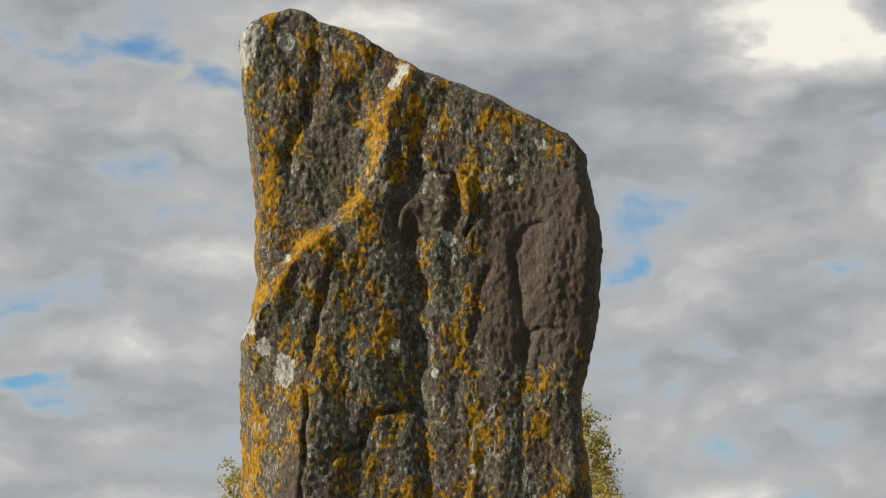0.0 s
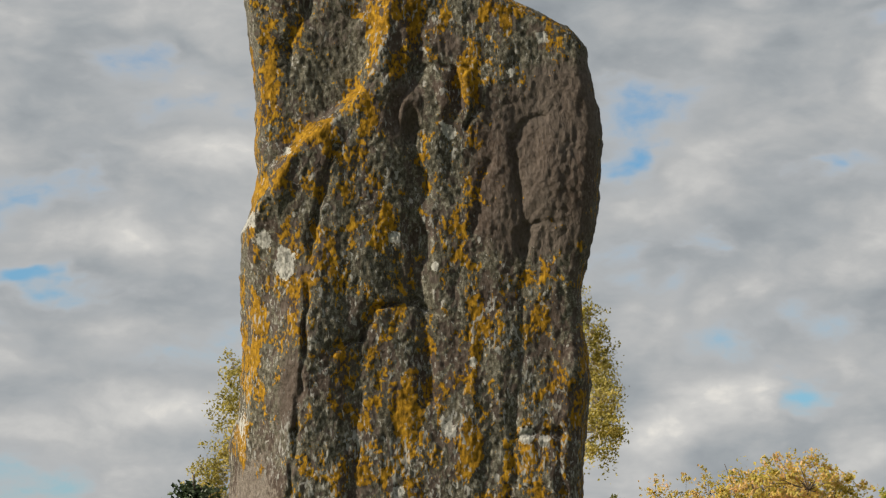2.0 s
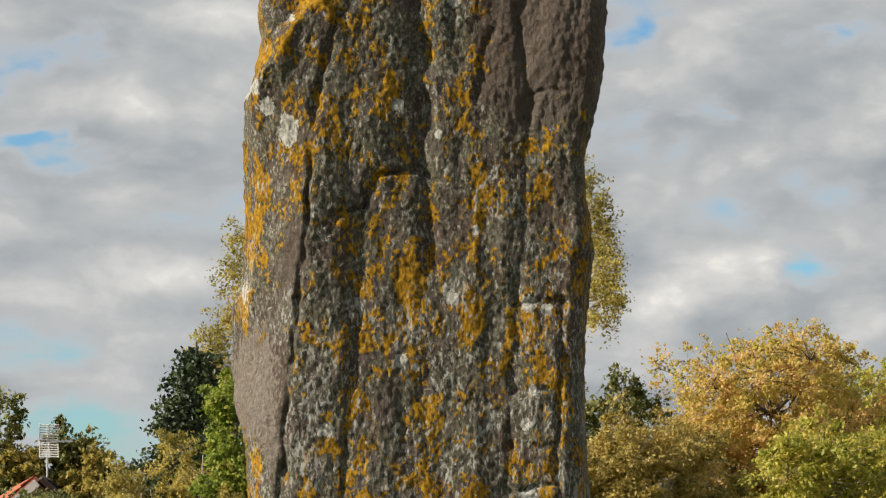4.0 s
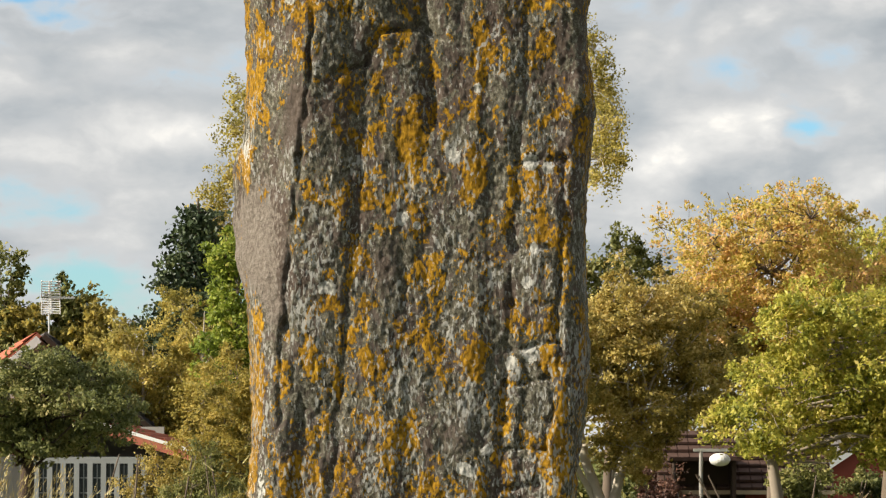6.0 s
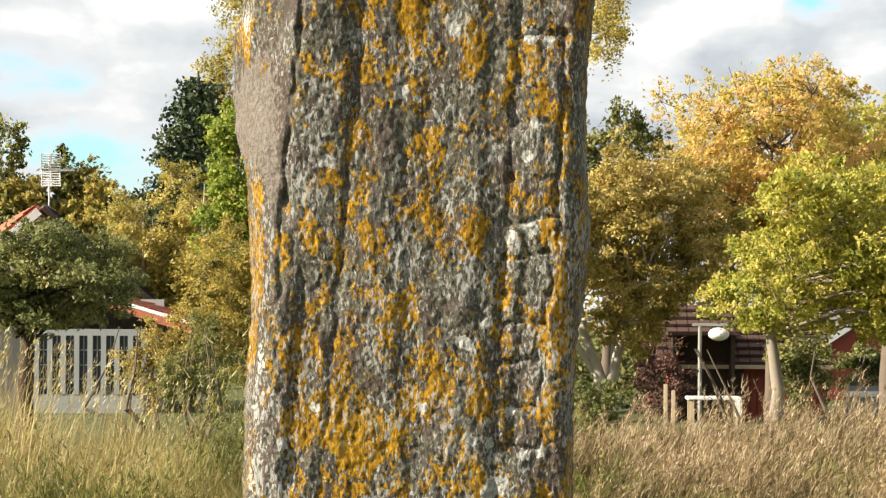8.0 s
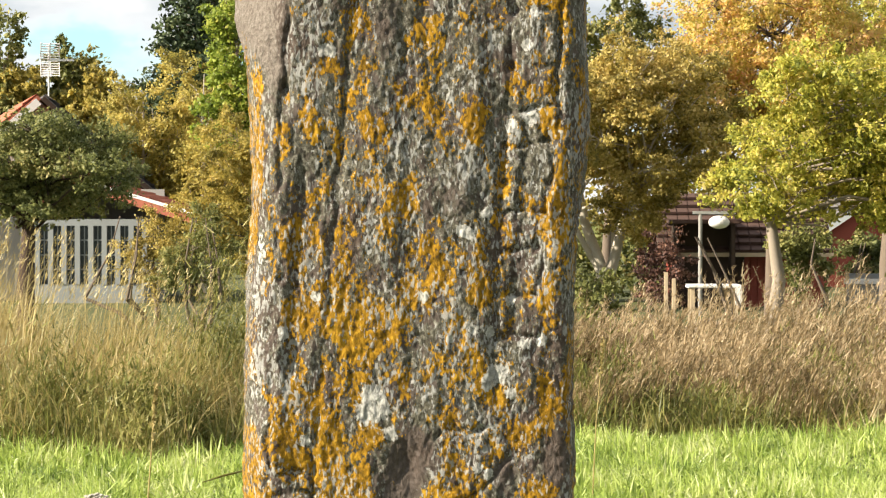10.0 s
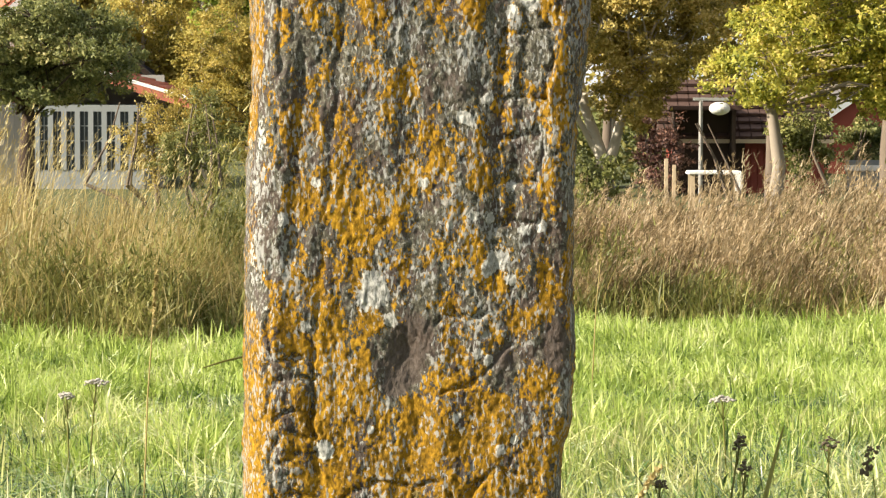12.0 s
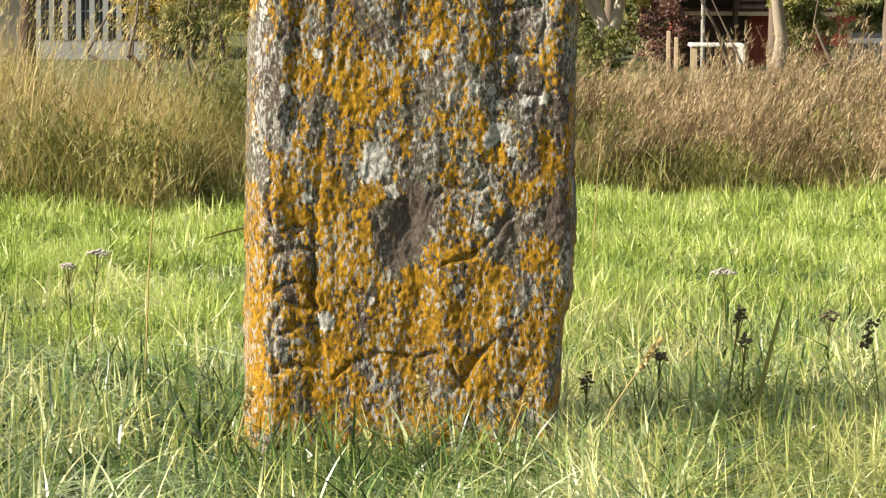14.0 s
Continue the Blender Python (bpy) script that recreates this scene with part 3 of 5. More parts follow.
    for x, z, r in ((-0.21, 0.96, 0.036), (-0.24, 0.91, 0.030), (-0.19, 0.92, 0.036), (-0.16, 0.85, 0.022), (0.10, 0.75, 0.020), (0.135, 0.73, 0.018), (0.20, 1.25, 0.018), (-0.48, 1.15, 0.02),
                    (-0.38, 1.26, 0.016), (-0.22, 0.52, 0.016), (0.04, 0.56, 0.017), (-0.41, 0.83, 0.02), (0.17, 0.46, 0.018), (0.21, 0.49, 0.014), (-0.36, 0.46, 0.03), (0.02, 1.13, 0.015)):
        dab(pale, X, Z, x, z, r, r * 1.15)
    # pale crust down the weathered left arris
    dab(pale, X, Z, -0.555, 1.12, 0.04, 0.42, 0.46)
    dab(orange, X, Z, -0.545, 1.3, 0.045, 0.62, -0.55)
    dab(pale, X, Z, -0.60, 2.42, 0.02, 0.1, 0.55)
    bare = np.zeros(X.shape)
    for x, z, rx, rz, amount in ((0.30, 3.30, 0.17, 0.20, 1.0), (0.34, 3.05, 0.14, 0.16, 1.0), (0.20, 3.10, 0.10, 0.16, 0.9), (0.40, 3.35, 0.10, 0.2, 0.6), (0.03, 3.57, 0.05, 0.05, 0.7), (-0.1, 3.35, 0.06, 0.1, 0.6),
                                 (-0.57, 2.15, 0.09, 0.17, 1.0), (-0.50, 2.0, 0.05, 0.2, 0.6), (-0.45, 2.5, 0.04, 0.15, 0.6), (-0.12, 0.75, 0.055, 0.10, 1.1), (-0.08, 0.80, 0.05, 0.06, 0.9), (-0.15, 0.65, 0.04, 0.05, 0.9),
                                 (0.18, 0.73, 0.05, 0.05, 0.8), (0.335, 0.77, 0.04, 0.10, 1.0), (-0.18, 2.08, 0.06, 0.10, 0.6), (0.03, 1.55, 0.06, 0.09, 0.5), (-0.33, 3.6, 0.12, 0.15, 0.3)):
        dab(bare, X, Z, x, z, rx, rz, amount)
    bare += 0.25 * lattice_noise(rng, X, Z, 0.1, 0.14, 3) * (bare > 0.05)
    # left bulge and arris: worn rock whose sunlit lightness is partly in the colour
    worn = np.zeros(X.shape)
    dab(worn, X, Z, -0.57, 2.14, 0.085, 0.20, 1.0)
    dab(worn, X, Z, -0.53, 1.85, 0.05, 0.2, 0.6)
    return h, fall, np.clip(orange, 0, 1.3), np.clip(pale, 0, 1.2), np.clip(bare, 0, 1), np.clip(worn, 0, 1)


def make_stone():
    THICK, ROUND = 0.36, 0.055
    ins = np.linspace(0, 1, 211)
    skirt = np.array([0.012, 0.03, 0.055, 0.09, 0.13, 0.18, 0.24, 0.30, 0.36])
    a = np.concatenate([np.zeros(len(skirt)), ins, np.ones(len(skirt))])
    deep_a = np.concatenate([skirt[::-1], np.zeros(len(ins)), skirt])
    b = np.concatenate([np.linspace(0, 1, 801), np.ones(len(skirt))])
    deep_b = np.concatenate([np.zeros(801), skirt])
    A, B = np.meshgrid(a, b)
    DA, DB = np.meshgrid(deep_a, deep_b)
    top = np.interp(-0.598 + A * 1.038, TOP_X, TOP_Z)
    Z = -0.35 + B * (top + 0.35)
    xl, xr = np.interp(Z, LEFT_Z, LEFT_X), np.interp(Z, RIGHT_Z, RIGHT_X)
    X = xl + A * (xr - xl)
    depth = np.maximum(DA, DB)
    h, fall, orange, pale, bare, worn = relief(X, Z)
    rng = np.random.default_rng(11)
    # the arrises are rounded; the left one is worn to a broad chamfer low down
    rl = 0.04 + 0.0 * Z
    el, er, et = X - xl, xr - X, (top - Z) * 0.8
    def back(e, r):
        q = np.clip(1 - e / r, 0, 1)
        return r * (1 - np.sqrt(np.maximum(0, 1 - q ** 2))) * 0.8
    drop = np.maximum.reduce([back(el, rl), back(er, 0.04), back(et, 0.04)])
    fade = np.clip(np.minimum.reduce([el / 0.03, er / 0.03, et / 0.03]), 0, 1)
    Y = STONE_Y + drop + fall - h * (0.45 + 0.55 * fade) + depth * (THICK - fall) / THICK
    # sides and crest bulge and crumble
    rough = 0.012 * lattice_noise(rng, depth + 3 * A, Z, 0.09, 0.12, 4, 0.6) * np.clip(depth / 0.05, 0, 1)
    edge = 0.006 * lattice_noise(rng, X * 0.3, Z, 0.03, 0.03, 3, 0.6)
    X = X + np.where(A < 0.5, -1, 1) * (rough + 0.02 * np.sin(np.clip(DA / THICK, 0, 1) * math.pi)) * (DA > 0) + edge * (1 - fade) * np.where(A < 0.5, -1, 1)
    Z = Z + (rough - 0.03 * (DB / THICK) ** 2) * (DB > 0) + 0.008 * lattice_noise(rng, X, Z * 0 + 2, 0.04, 0.04, 3, 0.6) * (B >= 0.999)
    m, n = A.shape
    i = np.arange(m * n).reshape(m, n)
    q = np.stack([i[:-1, :-1], i[:-1, 1:], i[1:, 1:], i[1:, :-1]], 2).reshape(-1, 4)
    verts = np.stack([X, Y, Z], 2).reshape(-1, 3)
    masks = [orange.ravel(), pale.ravel(), bare.ravel(), worn.ravel()]
    # the back, a plainer face
    ra, rb = np.linspace(0, 1, 47), np.linspace(0, 1, 141)
    A2, B2 = np.meshgrid(ra, rb)
    t2 = np.interp(-0.598 + A2 * 1.038, TOP_X, TOP_Z) - 0.028
    Z2 = -0.35 + B2 * (t2 + 0.35)
    l2, r2 = np.interp(Z2, LEFT_Z, LEFT_X), np.interp(Z2, RIGHT_Z, RIGHT_X)
    X2 = l2 + A2 * (r2 - l2)
    inner = np.minimum.reduce([A2, 1 - A2, 1 - B2]) * 4
    Y2 = STONE_Y + THICK - 0.004 + (0.05 + 0.05 * lattice_noise(rng, X2, Z2, 0.3, 0.5, 4)) * np.clip(inner, 0, 1)
    j = np.arange(A2.size).reshape(A2.shape) + len(verts)
    q2 = np.stack([j[:-1, 1:], j[:-1, :-1], j[1:, :-1], j[1:, 1:]], 2).reshape(-1, 4)
    verts = np.concatenate([verts, np.stack([X2, Y2, Z2], 2).reshape(-1, 3)])
    me = sheet("rune_stone", verts - np.array([0, STONE_Y + 0.18, 0]), np.concatenate([q, q2]), M_STONE, True)
    for name, mask, rest in (("orange", masks[0], 0.2), ("pale", masks[1], 0.0), ("bare", masks[2], 0.1), ("worn", masks[3], 0.0)):
        me.attributes.new(name, "FLOAT", "POINT").data.foreach_set("value", np.concatenate([mask, np.full(A2.size, rest)]).astype(np.float32))
    ob = new("rune_stone", me)
    ob.location = (0, STONE_Y + 0.18, 0)
    tagged(ob, "tall weathered granite rune stone crusted with orange and grey lichen", "rune stone")


make_stone()


# ---- trees ----
def tree(name, label, at, trunk_r, fork, clumps, count, leaf, mat, seed, bark=None, droop=0.0, twig=0.16, sub=26, stems=1, group="", own=None):
    """A trunk with limbs to every clump and a crown of leaves in sprays. clumps: x, y, z from the foot, then radii across, deep, up. own: limbs drawn by hand in place of the trunk."""
    rng = np.random.default_rng(seed)
    foot = thing(name, (at[0], at[1], float(ground_height(np.array(at[0]), np.array(at[1])))), label, "tree", group)
    limbs, forks = [], []
    if own:
        for pts, r0, r1 in own:
            limbs.append(tube(pts, np.linspace(r0, r1, len(pts)).tolist(), 9))
            forks.append(pts[-1])
    else:
        for s in range(stems):
            off = rng.normal(0, 0.28, 2) if stems > 1 else np.zeros(2)
            tip = (off[0] * 1.8, off[1] * 1.8, fork)
            mid = (off[0] * 0.8 + rng.normal(0, 0.05), off[1] * 0.8, fork * 0.5)
            limbs.append(tube([(off[0] * 0.2, off[1] * 0.2, -0.15), mid, tip], [trunk_r * 1.25, trunk_r, trunk_r * 0.75], 9))
            forks.append(tip)
            # the leader climbs on through the crown
            heart = (tip[0] + (np.mean([c[0] for c in clumps]) - tip[0]) * 0.5, tip[1], max(c[2] for c in clumps))
            limbs.append(tube([tip, tuple(tip[k] * 0.5 + heart[k] * 0.5 + rng.normal(0, 0.05) for k in range(3)), heart], [trunk_r * 0.75, trunk_r * 0.42, 0.008], 8))
            forks += [tuple(tip[k] + (heart[k] - tip[k]) * q for k in range(3)) for q in (0.15, 0.3, 0.45, 0.6, 0.75)]
    spots, faces = [], []
    total = sum(c[3] * c[4] * c[5] for c in clumps)
    for c in clumps:
        cx, cy, cz, rx, ry, rz = c
        tip = min(forks, key=lambda p: (Vector(p) - Vector(c[:3])).length + 1.6 * max(0.0, p[2] + 0.25 - cz))
        bow = [(tip[k] * 0.55 + c[k] * 0.45) + rng.normal(0, 0.12) for k in range(3)]
        r0 = trunk_r * min(0.36, 0.12 + 0.36 * rx)
        limbs.append(tube([tip, bow, (cx, cy, cz), (cx + rng.normal(0, rx * 0.3), cy, cz + rz * 0.75)], [r0, r0 * 0.6, r0 * 0.28, 0.005], 6))
        k = max(9, int(sub * (rx * rz) ** 0.7 * 2.2))
        d = rng.normal(0, 1, (k, 3))
        d /= np.linalg.norm(d, axis=1)[:, None]
        rad = rng.uniform(0.3, 1.0, k) ** 0.6 * rng.uniform(0.8, 1.2, k)
        ends = np.array([cx, cy, cz]) + d * rad[:, None] * np.array([rx, ry, rz])
        for e in ends[: max(5, k // 3)]:
            limbs.append(tube([(cx, cy, cz), ((cx + e[0]) / 2, (cy + e[1]) / 2, (cz + e[2]) / 2 + 0.05), tuple(e)], [r0 * 0.3, r0 * 0.2, 0.006], 4))
        # each twig carries a flat spray of its own length and fullness
        way = d * 0.9 + rng.normal(0, 0.5, (k, 3)) + np.array([0, 0, 0.1 - droop])
        way /= np.linalg.norm(way, axis=1)[:, None]
        full = rng.uniform(0.25, 1.0, k)
        n = int(count * rx * ry * rz / total)
        pick = rng.choice(k, n, p=full / full.sum())
        reach = (min(twig, 0.75 * rx) * rng.uniform(0.8, 2.4, k))[pick][:, None]
        along = rng.uniform(-0.3, 1.0, n)[:, None]
        p = ends[pick] + way[pick] * along * reach + rng.normal(0, 1, (n, 3)) * reach * (0.42 - 0.22 * along) * np.array([1, 1, 0.55])
        if droop:
            p[:, 2] -= (rng.exponential(droop, k) * 1.3)[pick] * rng.uniform(0, 1, n)
        spots.append(p)
        faces.append(d[pick] * 0.55 + np.array([0, 0, 0.75]))
    v, f = merged(limbs)
    under(foot, "trunk", sheet("trunk", v, f, bark or M_BARK, True))
    v, f = leaves(rng, np.concatenate(spots), leaf, 0.25 + droop, np.concatenate(faces))
    under(foot, "crown", sheet("crown", v, f, mat))
    return foot


def crown(rng_seed, x, z, rx, rz, n, ry=None, size=0.42):
    """Clumps that fill an uneven crown of half-width rx and half-height rz centred at height z."""
    rng = np.random.default_rng(rng_seed)
    out = []
    for i in range(n):
        an, r = 2.4 * i + rng.normal(0, 0.35), math.sqrt((i + 0.6) / n) * 0.78 * rng.uniform(0.8, 1.15)
        s = size * rng.uniform(0.55, 1.45)
        out.append((x + rx * r * math.cos(an), (ry or rx) * rng.uniform(-0.6, 0.6), z + rz * r * math.sin(an), rx * s * rng.uniform(0.85, 1.3), (ry or rx) * s, rz * s * rng.uniform(0.7, 1.05)))
    return out


L_GOLD = leaf_material("golden brown leaves", [(0.12, (0.16, 0.135, 0.035)), (0.4, (0.34, 0.27, 0.065)), (0.68, (0.54, 0.42, 0.12)), (0.95, (0.74, 0.58, 0.24))], 0.46)
L_ORANGE = leaf_material("orange leaves", [(0.1, (0.38, 0.34, 0.07)), (0.40, (0.60, 0.49, 0.11)), (0.70, (0.72, 0.50, 0.18)), (0.95, (0.74, 0.45, 0.26))], 0.48)
L_LIME = leaf_material("yellow green leaves", [(0.1, (0.14, 0.165, 0.028)), (0.38, (0.36, 0.36, 0.055)), (0.68, (0.60, 0.53, 0.10)), (0.95, (0.74, 0.58, 0.21))], 0.48)
L_GREEN = leaf_material("green leaves", [(0.1, (0.09, 0.125, 0.02)), (0.45, (0.22, 0.29, 0.04)), (0.75, (0.37, 0.41, 0.065)), (0.95, (0.54, 0.48, 0.12))], 0.46)
L_DARK = leaf_material("dark green leaves", [(0.1, (0.075, 0.09, 0.032)), (0.45, (0.18, 0.20, 0.062)), (0.75, (0.31, 0.30, 0.105)), (0.95, (0.55, 0.47, 0.20))], 0.46)
L_NEEDLE = leaf_material("spruce needles", [(0.1, (0.022, 0.036, 0.016)), (0.6, (0.055, 0.080, 0.032)), (0.95, (0.12, 0.14, 0.05))], 0.1)
L_BIRCH = leaf_material("birch leaves", [(0.1, (0.20, 0.175, 0.04)), (0.4, (0.38, 0.33, 0.08)), (0.7, (0.57, 0.46, 0.12)), (0.95, (0.72, 0.58, 0.20))], 0.48)
L_FAR = leaf_material("autumn wood leaves", [(0.1, (0.16, 0.135, 0.03)), (0.45, (0.34, 0.28, 0.06)), (0.75, (0.50, 0.38, 0.085)), (0.95, (0.62, 0.47, 0.14))], 0.44)
L_OLIVE = leaf_material("olive leaves", [(0.1, (0.08, 0.09, 0.025)), (0.45, (0.17, 0.18, 0.05)), (0.75, (0.28, 0.27, 0.08)), (0.95, (0.40, 0.34, 0.12))])
L_PURPLE = leaf_material("purple brown leaves", [(0.1, (0.06, 0.03, 0.025)), (0.5, (0.15, 0.075, 0.055)), (0.95, (0.32, 0.17, 0.11))], 0.25)


def make_trees():
    forked = [([(0, 0, -0.15), (0, 0, 0.7), (-0.10, 0, 1.02), (-0.26, 0.05, 1.45), (-0.34, 0.1, 1.9)], 0.10, 0.05), ([(0.0, 0, 0.66), (0.11, 0, 0.95), (0.22, -0.05, 1.4), (0.36, -0.1, 1.85)], 0.085, 0.05),
              ([(-0.04, 0.02, 0.78), (-0.18, 0, 1.02), (-0.30, -0.1, 1.22), (-0.5, -0.2, 1.6)], 0.055, 0.03), ([(0.12, 0.05, 0.98), (0.14, 0.2, 1.4), (0.1, 0.3, 2.0)], 0.05, 0.035)]
    tree("garden_tree", "golden-brown autumn tree with a pale forked trunk", (2.1, 42), 0.10, 1.05, crown(1, 0.5, 2.75, 1.5, 1.5, 40, None, 0.23), 66000, 0.055, L_GOLD, 1, M_PALE_BARK, sub=40, twig=0.10, own=forked)
    tree("olive_tree", "thin olive-green tree behind the golden tree", (2.35, 46), 0.09, 1.5, crown(16, 0.0, 3.75, 0.95, 1.0, 18, None, 0.28), 18000, 0.07, L_OLIVE, 16, sub=34, twig=0.11)
    tree("maple_tree", "orange-topped autumn maple tree behind the garden", (4.78, 47), 0.10, 1.4, crown(2, 0.05, 3.75, 2.25, 1.55, 46, None, 0.23) + [(dx, 0, 4.88 + up, 0.20, 0.25, 0.42) for dx, up in ((-1.62, 0.0), (-1.2, 0.05), (-0.88, -0.05), (-0.52, 0.2), (-0.18, 0.0), (0.25, 0.25), (0.62, 0.0), (0.98, 0.05))], 66000, 0.062, L_ORANGE, 2, sub=40, twig=0.11)
    tree("leafy_tree", "yellow-green leafy tree with a stout brown trunk", (4.06, 40), 0.085, 1.45, crown(3, 1.3, 2.5, 1.95, 1.2, 50, None, 0.20) + [(dx, dy, 1.72, 0.42, 0.42, 0.24) for dx, dy in ((-0.35, 0.1), (0.25, -0.35), (0.75, 0.1), (1.2, -0.3), (1.7, 0.1), (2.2, -0.2))], 66000, 0.064, L_LIME, 3, M_MID_BARK, sub=38, twig=0.12)
    tree("edge_tree", "tall yellowing tree at the garden's edge", (6.95, 50), 0.16, 1.6, crown(4, -0.1, 3.6, 1.5, 1.85, 24, None, 0.28), 32000, 0.08, L_LIME, 4, sub=34, twig=0.13)
    tree("apple_tree", "dark green apple tree in front of the house", (-4.9, 38), 0.11, 1.3, crown(5, 0.1, 2.04, 1.36, 0.72, 44, None, 0.21) + [(0.1, 0, 2.62, 0.22, 0.3, 0.2), (0.5, 0, 2.5, 0.25, 0.3, 0.2), (0.95, 0, 2.35, 0.22, 0.3, 0.2)], 38000, 0.050, L_DARK, 5, M_DARK_WOOD, sub=50, twig=0.09)
    # nearer one: implied by foliage past the stone's edge, and shades the golden tree
    tree("green_tree", "mostly hidden green tree behind the stone, shading the garden", (0.3, 41), 0.11, 1.3, crown(17, 0.0, 2.85, 1.35, 1.7, 22, None, 0.27), 11000, 0.075, L_GREEN, 17, sub=30, twig=0.12, group="trees behind the stone")
    # farther one: an added, nearly unseen tree that throws shade towards the shed
    tree("green_tree", "mostly hidden green tree behind the stone, shading the garden", (0.75, 53), 0.12, 1.3, crown(18, 0.0, 2.9, 1.5, 1.9, 22, None, 0.27), 11000, 0.085, L_OLIVE, 18, sub=30, twig=0.12, group="trees behind the stone")
    birch = crown(6, 0.1, 8.0, 2.8, 2.6, 12, 1.2, 0.16)
    birch += [(3.3, 0, 10.4, 0.32, 0.5, 0.38), (3.65, 0, 9.8, 0.38, 0.5, 0.45), (3.85, 0.4, 9.1, 0.38, 0.6, 0.5), (3.88, 0, 8.3, 0.38, 0.6, 0.5), (3.8, -0.3, 7.6, 0.40, 0.6, 0.45),
              (-3.65, 0, 9.0, 0.22, 0.4, 0.38), (-3.7, 0.2, 8.2, 0.30, 0.5, 0.45), (-3.75, 0, 7.3, 0.34, 0.5, 0.4), (-4.1, 0, 7.0, 0.3, 0.4, 0.28), (-4.05, 0, 6.3, 0.45, 0.6, 0.45), (-3.9, 0.2, 5.6, 0.6, 0.6, 0.5)]
    tree("birch_tree", "tall thinly leaved yellowing birch behind the stone", (-0.6, 66), 0.22, 3.0, birch, 34000, 0.070, L_BIRCH, 6, M_PALE_BARK, droop=0.13, twig=0.15, sub=60)
    tree("lime_tree", "bright green leafy tree beside the spruce", (-3.0, 52), 0.13, 1.6, crown(8, 0.0, 3.65, 1.05, 1.7, 26, None, 0.25), 24000, 0.085, L_GREEN, 8, sub=34, twig=0.12)
    tree("young_birch", "slender yellowing birch with a pale trunk", (-5.75, 61.5), 0.07, 1.8, crown(9, 0.0, 2.75, 1.0, 1.6, 22, None, 0.28), 30000, 0.066, L_BIRCH, 9, M_PALE_BARK, droop=0.12, group="young birches", sub=30, twig=0.12)
    tree("young_birch", "slender yellowing birch with a pale trunk", (-4.55, 61), 0.07, 1.8, crown(10, 0.0, 2.9, 1.1, 1.9, 24, None, 0.28), 32000, 0.066, L_BIRCH, 10, M_PALE_BARK, droop=0.12, group="young birches", sub=30, twig=0.12)
    tree("golden_bush", "golden-leaved bush at the garden's edge", (-2.7, 45), 0.05, 0.6, crown(11, -0.1, 1.75, 1.0, 1.4, 26, None, 0.25), 30000, 0.045, L_FAR, 11, stems=3, sub=36, twig=0.09)
    tree("bare_shrub", "brown half-bare shrub beside the glazed porch", (-3.95, 44), 0.03, 0.4, crown(12, 0.0, 1.05, 0.55, 0.6, 14, None, 0.3), 8000, 0.038, L_GOLD, 12, stems=5, sub=40, twig=0.08)
    tree("bare_shrub", "brown half-bare shrub at the foot of the birches", (-3.25, 43), 0.03, 0.4, crown(19, 0.0, 0.95, 0.55, 0.75, 14, None, 0.3), 9000, 0.042, L_OLIVE, 19, stems=5, sub=40, twig=0.08)
    tree("purple_bush", "dark purple-brown bush beside the shed", (2.72, 40.5), 0.03, 0.3, crown(13, 0.0, 0.85, 0.36, 0.55, 12, None, 0.32), 4000, 0.045, L_PURPLE, 13, stems=5, sub=40, twig=0.07)
    tree("green_shrub", "green shrub beside the stout trunk", (4.95, 45), 0.04, 0.4, crown(14, 0.0, 0.95, 0.38, 0.6, 10, None, 0.32), 5000, 0.06, L_OLIVE, 14, stems=3, sub=40, twig=0.09)
    tree("green_shrub", "low green shrub beneath the forked trunk", (1.85, 39), 0.03, 0.3, crown(15, 0.0, 0.5, 0.45, 0.35, 7), 3500, 0.055, L_OLIVE, 15, stems=3, sub=40, twig=0.08)
    tree("dark_shrub", "dark leafy shrub before the red cottage", (7.95, 60), 0.04, 0.3, crown(20, 0.0, 0.85, 0.62, 0.5, 10, None, 0.32), 6000, 0.08, L_DARK, 20, stems=3, sub=36, twig=0.1)
    rng = np.random.default_rng(31)
    n = 16000
    x = rng.uniform(0.5, 10.5, n)
    p = np.stack([x, 59 + rng.normal(0, 0.4, n), rng.uniform(0, 1, n) ** 0.8 * (1.35 + 0.3 * np.sin(x * 2.3))], 1)
    p = p[(p[:, 0] < 7.0) | (p[:, 0] > 8.9)]
    v, f = leaves(rng, p, 0.12)
    tagged(new("garden_hedge", sheet("garden_hedge", v, f, L_DARK)), "dark leafy hedge behind the garden shed", "hedge", kind="stuff")
    # spruce: whorls of drooping boughs
    rng = np.random.default_rng(7)
    foot = thing("spruce_tree", (-4.95, 64.6, -0.08), "dark green spruce tree with drooping boughs", "tree")
    limbs, spots = [tube([(0, 0, -0.1), (0, 0, 3), (0, 0, 6.1)], [0.16, 0.1, 0.015], 8)], []
    for i in range(120):
        z = 1.2 + 4.7 * (i / 120) ** 0.9
        reach = 2.6 * (1 - (z - 0.4) / 6.0) * rng.uniform(0.6, 1.15)
        an = 2.4 * i
        tip = np.array([math.cos(an) * reach, math.sin(an) * reach, z - 0.28 * reach + 0.12])
        limbs.append(tube([(0, 0, z), tuple(tip * [0.6, 0.6, 1] + [0, 0, -0.03]), tuple(tip)], [0.03, 0.018, 0.005], 4))
        m = int(40 + 160 * reach)
        s = rng.uniform(0.2, 1.0, m) ** 0.7
        p = np.array([0, 0, z]) + (tip - [0, 0, z]) * s[:, None] + rng.normal(0, 1, (m, 3)) * np.array([0.10, 0.10, 0.045])
        p[:, 2] -= rng.exponential(0.05, m)
        spots.append(p)
    v, f = merged(limbs)
